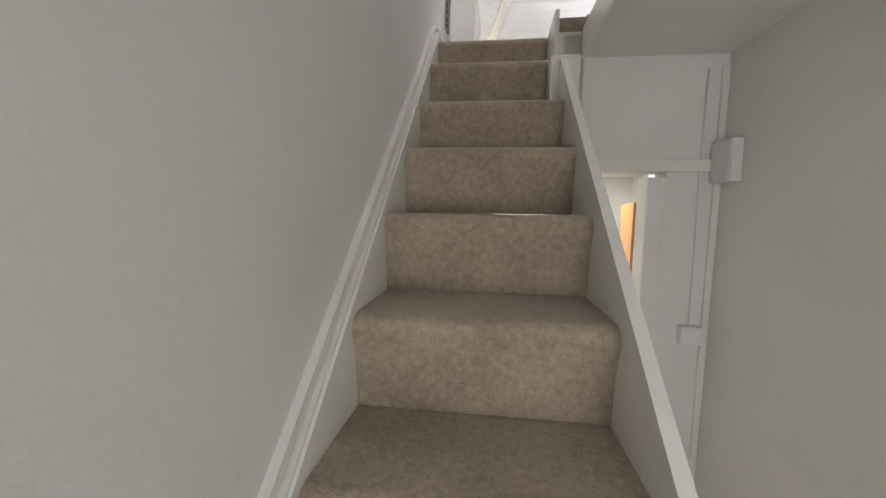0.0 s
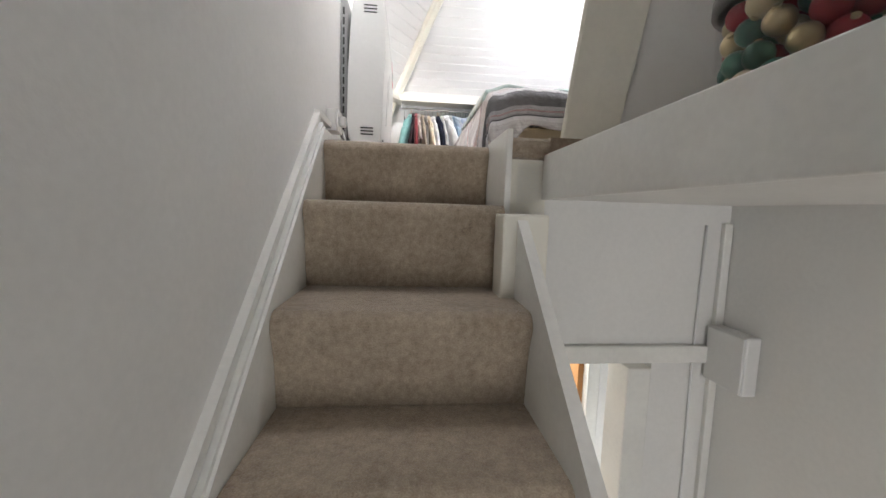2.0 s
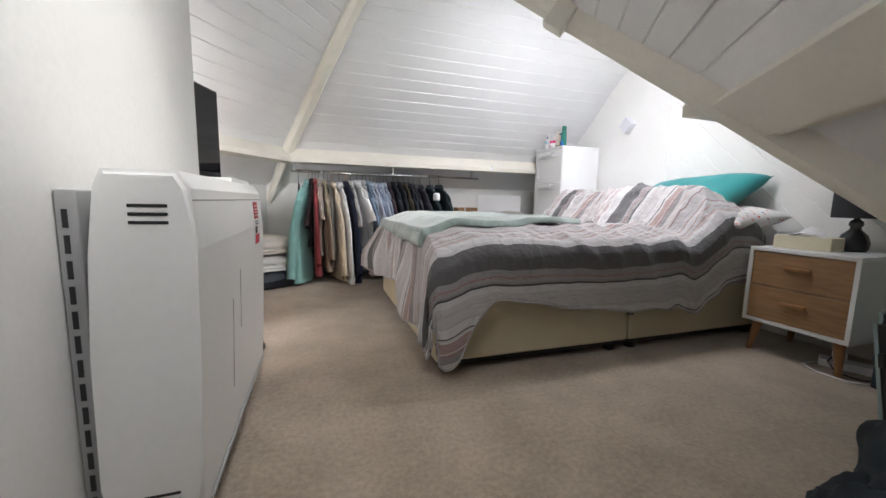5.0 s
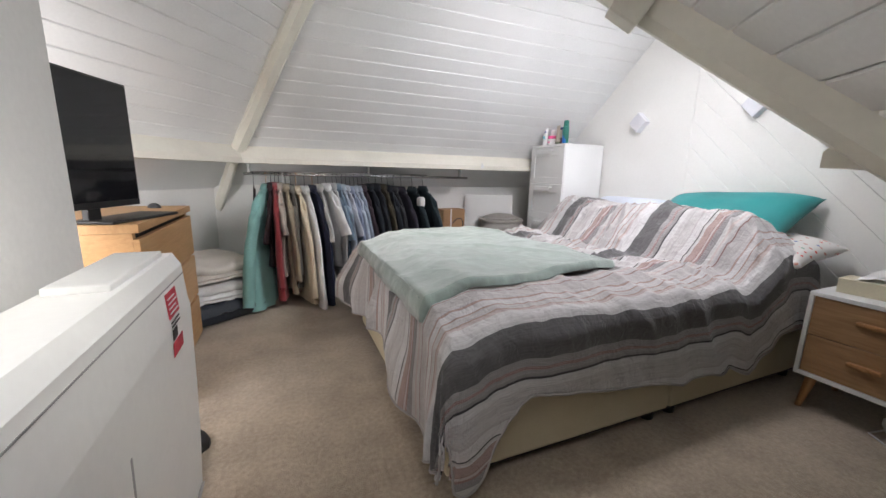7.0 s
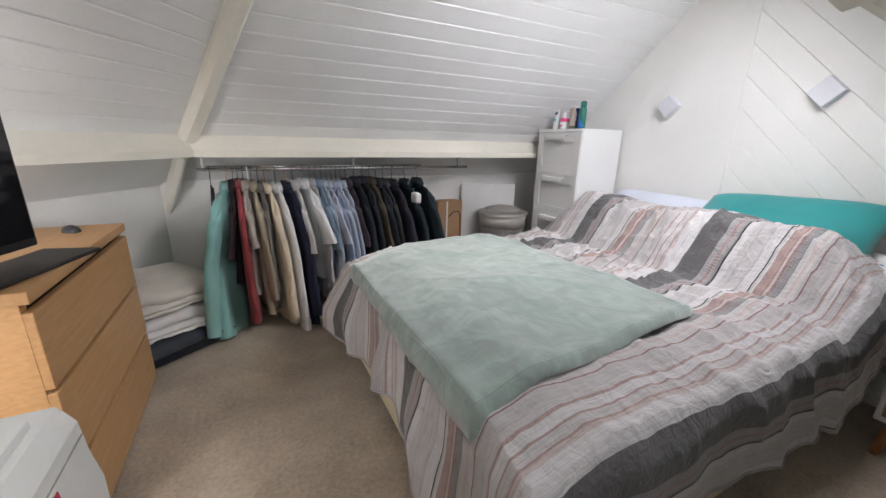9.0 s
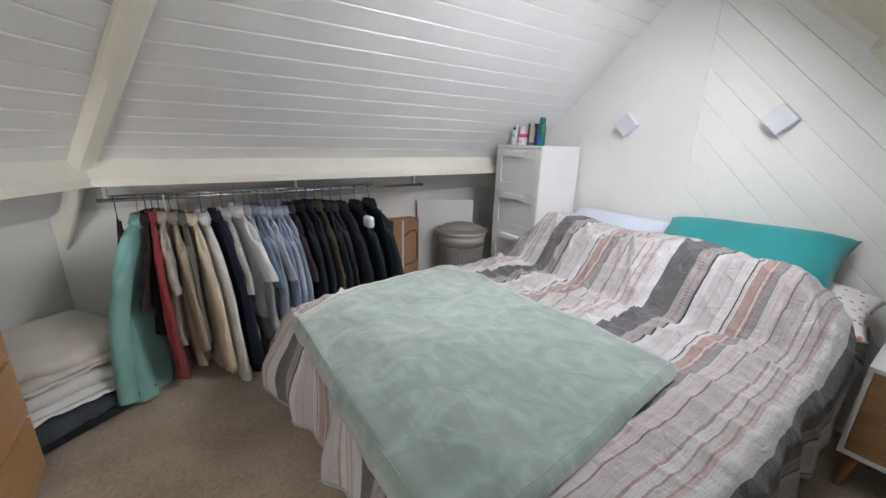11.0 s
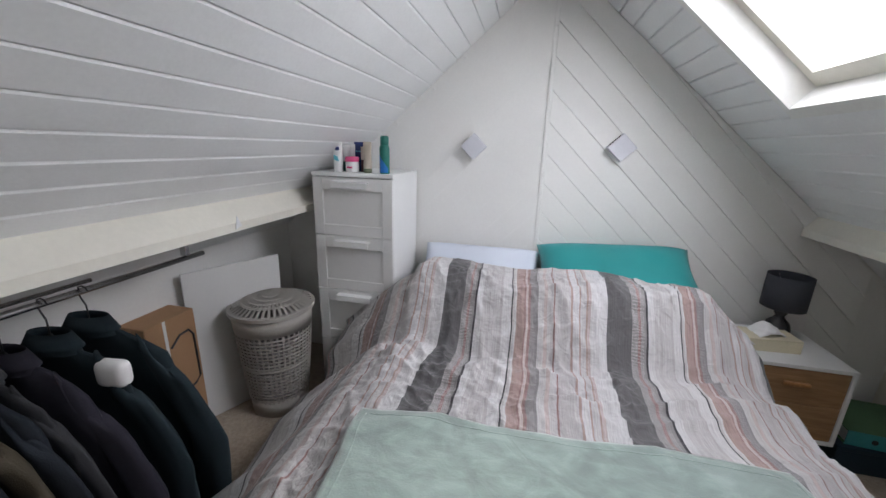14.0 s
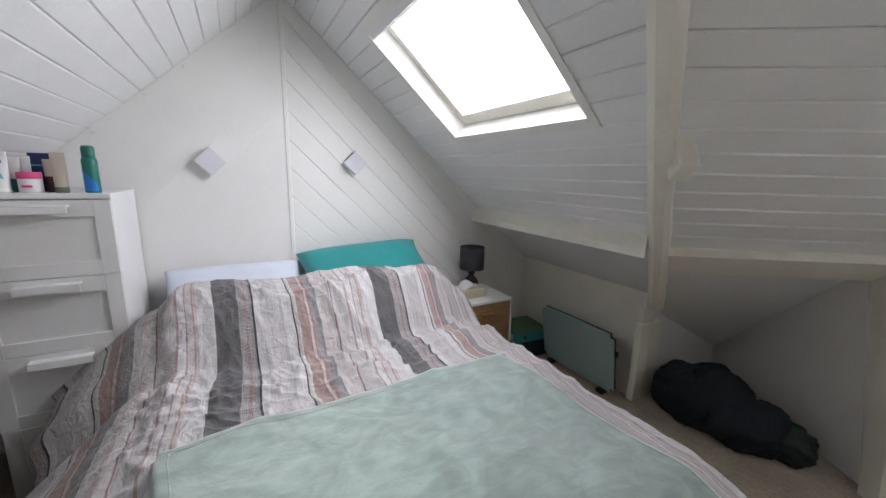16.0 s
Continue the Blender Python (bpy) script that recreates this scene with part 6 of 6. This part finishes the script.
def shoe(m, label):
    t = thing("shoe", m, label, "shoe", "shoes by the heater")
    prof = [(-0.135, 0.034, 0.085), (-0.11, 0.042, 0.095), (-0.05, 0.042, 0.09), (0.0, 0.043, 0.075), (0.05, 0.048, 0.062), (0.10, 0.045, 0.052), (0.13, 0.03, 0.045), (0.143, 0.012, 0.036)]
    bm = B()
    rings = []
    for x, w, h in prof:
        rings.append([bm.verts.new((x, w * math.cos(a), 0.018 + (h - 0.018) * max(0, math.sin(a)) ** 0.7)) for a in [math.pi * k / 12 for k in range(13)]])
    for p, q in zip(rings, rings[1:]):
        for i in range(12):
            bm.faces.new((p[i], p[i + 1], q[i + 1], q[i]))
    bm.faces.new(rings[0])
    bm.faces.new(rings[-1][::-1])
    part("upper", bm, col("black_leather", (0.012, 0.012, 0.014), 0.5), t, "", True)
    part("sole", prism([(x, w + 0.004, 0) for x, w, h in prof] + [(x, -w - 0.004, 0) for x, w, h in prof[::-1]], (0, 0, 0.02)), BLACK, t, "black rubber sole")
    part("opening", box(-0.10, -0.03, -0.028, 0.028, 0.088, 0.097, 0.003), DARK, t)
    for k in range(3):
        part("lace", tube([(0.005 + 0.018 * k, -0.025, 0.076 - 0.004 * k), (0.005 + 0.018 * k, 0.025, 0.076 - 0.004 * k)], 0.003, 6), BLACK, t)
    return t


a = shoe(pose(-0.295, 3.47, 0, 0, 0, -75), "black leather shoe on the carpet beside the heater")
copy_thing(a, pose(-0.345, 3.66, 0, 0, 0, -40))

# ---- clear tub of baubles on the stair ledge ----
CLEAR, nt, N, L, P = nodes_of("clear_plastic")
P.inputs["Base Color"].default_value, P.inputs["Roughness"].default_value, P.inputs["Alpha"].default_value = (0.8, 0.82, 0.82, 1), 0.10, 0.045
GREYRIM = paint("grey_rim", (0.30, 0.30, 0.30), 0.4, 0.04)
tubm = Matrix.Translation((0.69, 1.525, -0.05)) @ Euler((0, 0, math.atan2(WR.y, WR.x))).to_matrix().to_4x4()
t = thing("plastic_tub", tubm, "clear plastic tub standing on the carpeted ledge", "tub")
TCX, TCY, TR = 0.165, -0.13, 0.165
w = part("wall", lathe([(0.0, 0.002), (TR - 0.016, 0.002), (TR - 0.006, 0.012), (TR, 0.262), (TR - 0.003, 0.262), (TR - 0.009, 0.014), (0.0, 0.005)], 40, pose(TCX, TCY, 0)), CLEAR, t, "", True)
w.visible_shadow = False
part("rim", lathe([(TR - 0.004, 0.258), (TR + 0.009, 0.258), (TR + 0.009, 0.282), (TR - 0.004, 0.284), (TR - 0.004, 0.258)], 40, pose(TCX, TCY, 0)), GREYRIM, t, "grey plastic rim", True)
rb = random.Random(5)
BAUBLE = [("red", (0.30, 0.008, 0.02), 0.35, 0.3), ("red", (0.30, 0.008, 0.02), 0.7, 0.0), ("green", (0.008, 0.10, 0.06), 0.35, 0.3), ("gold", (0.52, 0.42, 0.24), 0.3, 0.8), ("gold", (0.52, 0.44, 0.28), 0.55, 0.6)]
BM = [paint("bauble_%s_%d" % (b[0], i), b[1], b[2], 0.05, 10, 0.02, 200, metal=b[3]) for i, b in enumerate(BAUBLE)]
placed = []
z = 0.036
for layer in range(5):
    for count, rr in ((13, 0.126), (7, 0.066)):
        for ix in range(count):
            k = rb.choice((0, 1, 2, 2, 3, 4, 0)) if layer else rb.choice((3, 4, 3, 0, 2))
            r = 0.0285 * rb.uniform(0.93, 1.04)
            a = 2 * math.pi * (ix + 0.5 * (layer % 2)) / count + rb.uniform(-0.04, 0.04)
            x, y = TCX + rr * math.cos(a), TCY + rr * math.sin(a)
            zz = 0.036 + layer * 0.050 + rb.uniform(-0.004, 0.006)
            c = thing("bauble", tubm @ pose(x, y, zz, rb.uniform(-60, 60), rb.uniform(-60, 60), 0), "%s Christmas bauble in the tub" % ("shiny " + BAUBLE[k][0] if BAUBLE[k][2] < 0.5 else "matt " + BAUBLE[k][0]), "bauble", "baubles in the tub")
            bm = B()
            bmesh.ops.create_uvsphere(bm, u_segments=20, v_segments=12, radius=r)
            if k == 4:
                for v in bm.verts:
                    v.co *= 1 + 0.02 * math.sin(v.co.z * 500)
            part("ball", bm, BM[k], c, "", True)
            part("cap", lathe([(0.007, r - 0.002), (0.007, r + 0.004), (0.0, r + 0.005)], 10), BM[3], c)

# ---- wall lamps on the gable ----
LAMPW = paint("lamp_plaster", (0.70, 0.70, 0.74), 0.6, 0.03)
for y, z in ((4.28, 1.39), (3.525, 1.405)):
    t = thing("wall_lamp", pose(XG, y, z, 45, 0, 0), "small pale cube wall lamp set on its corner, switched off", "wall lamp", "wall lamps on the gable")
    s_ = 0.050
    part("body", box(-0.052, 0.0, -s_, s_, -s_, s_, 0.0025), LAMPW, t)
    part("aperture", box(-0.040, -0.014, s_ - 0.001, s_ + 0.0008, -0.035, 0.035), DARK, t, "light slot in the upper face")
for z in (1.13, 1.30, 1.475, 1.64, 1.98):
    bm = lathe([(0.006, 0), (0.006, 0.003), (0.0, 0.005)], 10, pose(XG - 0.008, RY, z, 0, -90))
    struct("trim_nail", bm, GABLE, "painted nail head on the strip", "nail")
for d in (0.45, 0.62, 0.83):
    p = Vector((XG - 0.004, RY + d, RZ - K * d - 0.03))
    struct("trim_nail", lathe([(0.009, 0), (0.009, 0.004), (0.0, 0.007)], 10, Matrix.Translation(p) @ pose(0, 0, 0, 0, -90)), GABLE, "painted nail head on the gable", "nail")
# paper tab stuck on the ledge
t = thing("paper_tab", pose(1.655, RY + DL - 0.058, 1.04), "small torn white paper tab stuck to the ledge", "paper")
part("tab", prism([(0, 0, 0), (0.035, 0, 0.01), (0.012, 0, 0.055)], (0, -0.002, 0)), WHITE, t)
# block on the beam
pb = roof_pt(U, WR, MIT * 0.93 + 0.045, 0.93, 0.03)
struct("beam_block", box(-0.04, 0.04, -0.03, 0.03, -0.07, 0.07, 0.005, 2, Matrix.Translation(pb) @ Euler((0, radians(35), radians(-34))).to_matrix().to_4x4()), CREAM, "cream painted packing block beside the rafter", "block")

# ---- hall details ----
struct("trim_lintel", box(0.30, 1.012, 1.757, 1.78, -0.735, -0.675, 0.004), GLOSS, "white painted rail over the doorway", "trim")
struct("trim_door_frame", box(0.715, 0.80, 1.776, 1.905, LOW, -0.76, 0.004), GLOSS, "white painted door frame", "trim")
struct("trim_corner", box(1.008, 1.038, 1.762, 1.78, LOW, -0.252, 0.003), GLOSS, "white boxed corner strip", "trim")
t = thing("pull_switch", pose(0.95, 1.78, -1.53), "white surface pull switch box with its cable", "switch")
part("box", box(-0.05, 0.05, -0.045, 0, -0.045, 0.045, 0.005), WHITE, t)
part("cable", tube([(0.0, -0.006, 0.045), (0.002, -0.006, 0.4), (-0.004, -0.006, 0.8), (0.0, -0.006, 1.27)], 0.004, 8), WHITE, t, "", True)
t = thing("junction_box", pose(1.04, 1.62, -0.79), "grey-white square junction box on the hall wall", "junction box")
part("box", box(-0.05, 0, 0, 0.15, 0, 0.19, 0.006), WHITE2, t)
part("cover", box(-0.056, -0.05, 0.004, 0.146, 0.004, 0.186, 0.003), WHITE2, t)
DOORW = wood("oak_door", (0.50, 0.24, 0.07), (0.38, 0.16, 0.04), 6, (10, 10, 1), 0.4)
t = thing("door", Matrix.Translation((0.98, 2.62, LOW + 0.01)) @ Euler((0, 0, radians(78))).to_matrix().to_4x4(), "varnished oak door standing open", "door")
part("leaf", box(0, 0.72, -0.02, 0.02, 0, 1.99, 0.003), DOORW, t)
for z0, z1 in ((0.15, 0.85), (1.0, 1.85)):
    part("panel", box(0.12, 0.60, -0.026, -0.02, z0, z1, 0.004), DOORW, t)
part("hinge", box(-0.012, 0.012, -0.024, -0.012, 1.70, 1.80, 0.002), CHROME, t)
struct("trim_inner_frame", box(0.99, 1.06, 2.56, 2.66, LOW, -0.83, 0.004), GLOSS, "white painted frame of the inner door", "trim")
struct("wall_inner", box(1.06, 1.60, 2.56, 2.66, LOW, -0.50), WALL, "white wall beside the inner door", "wall")
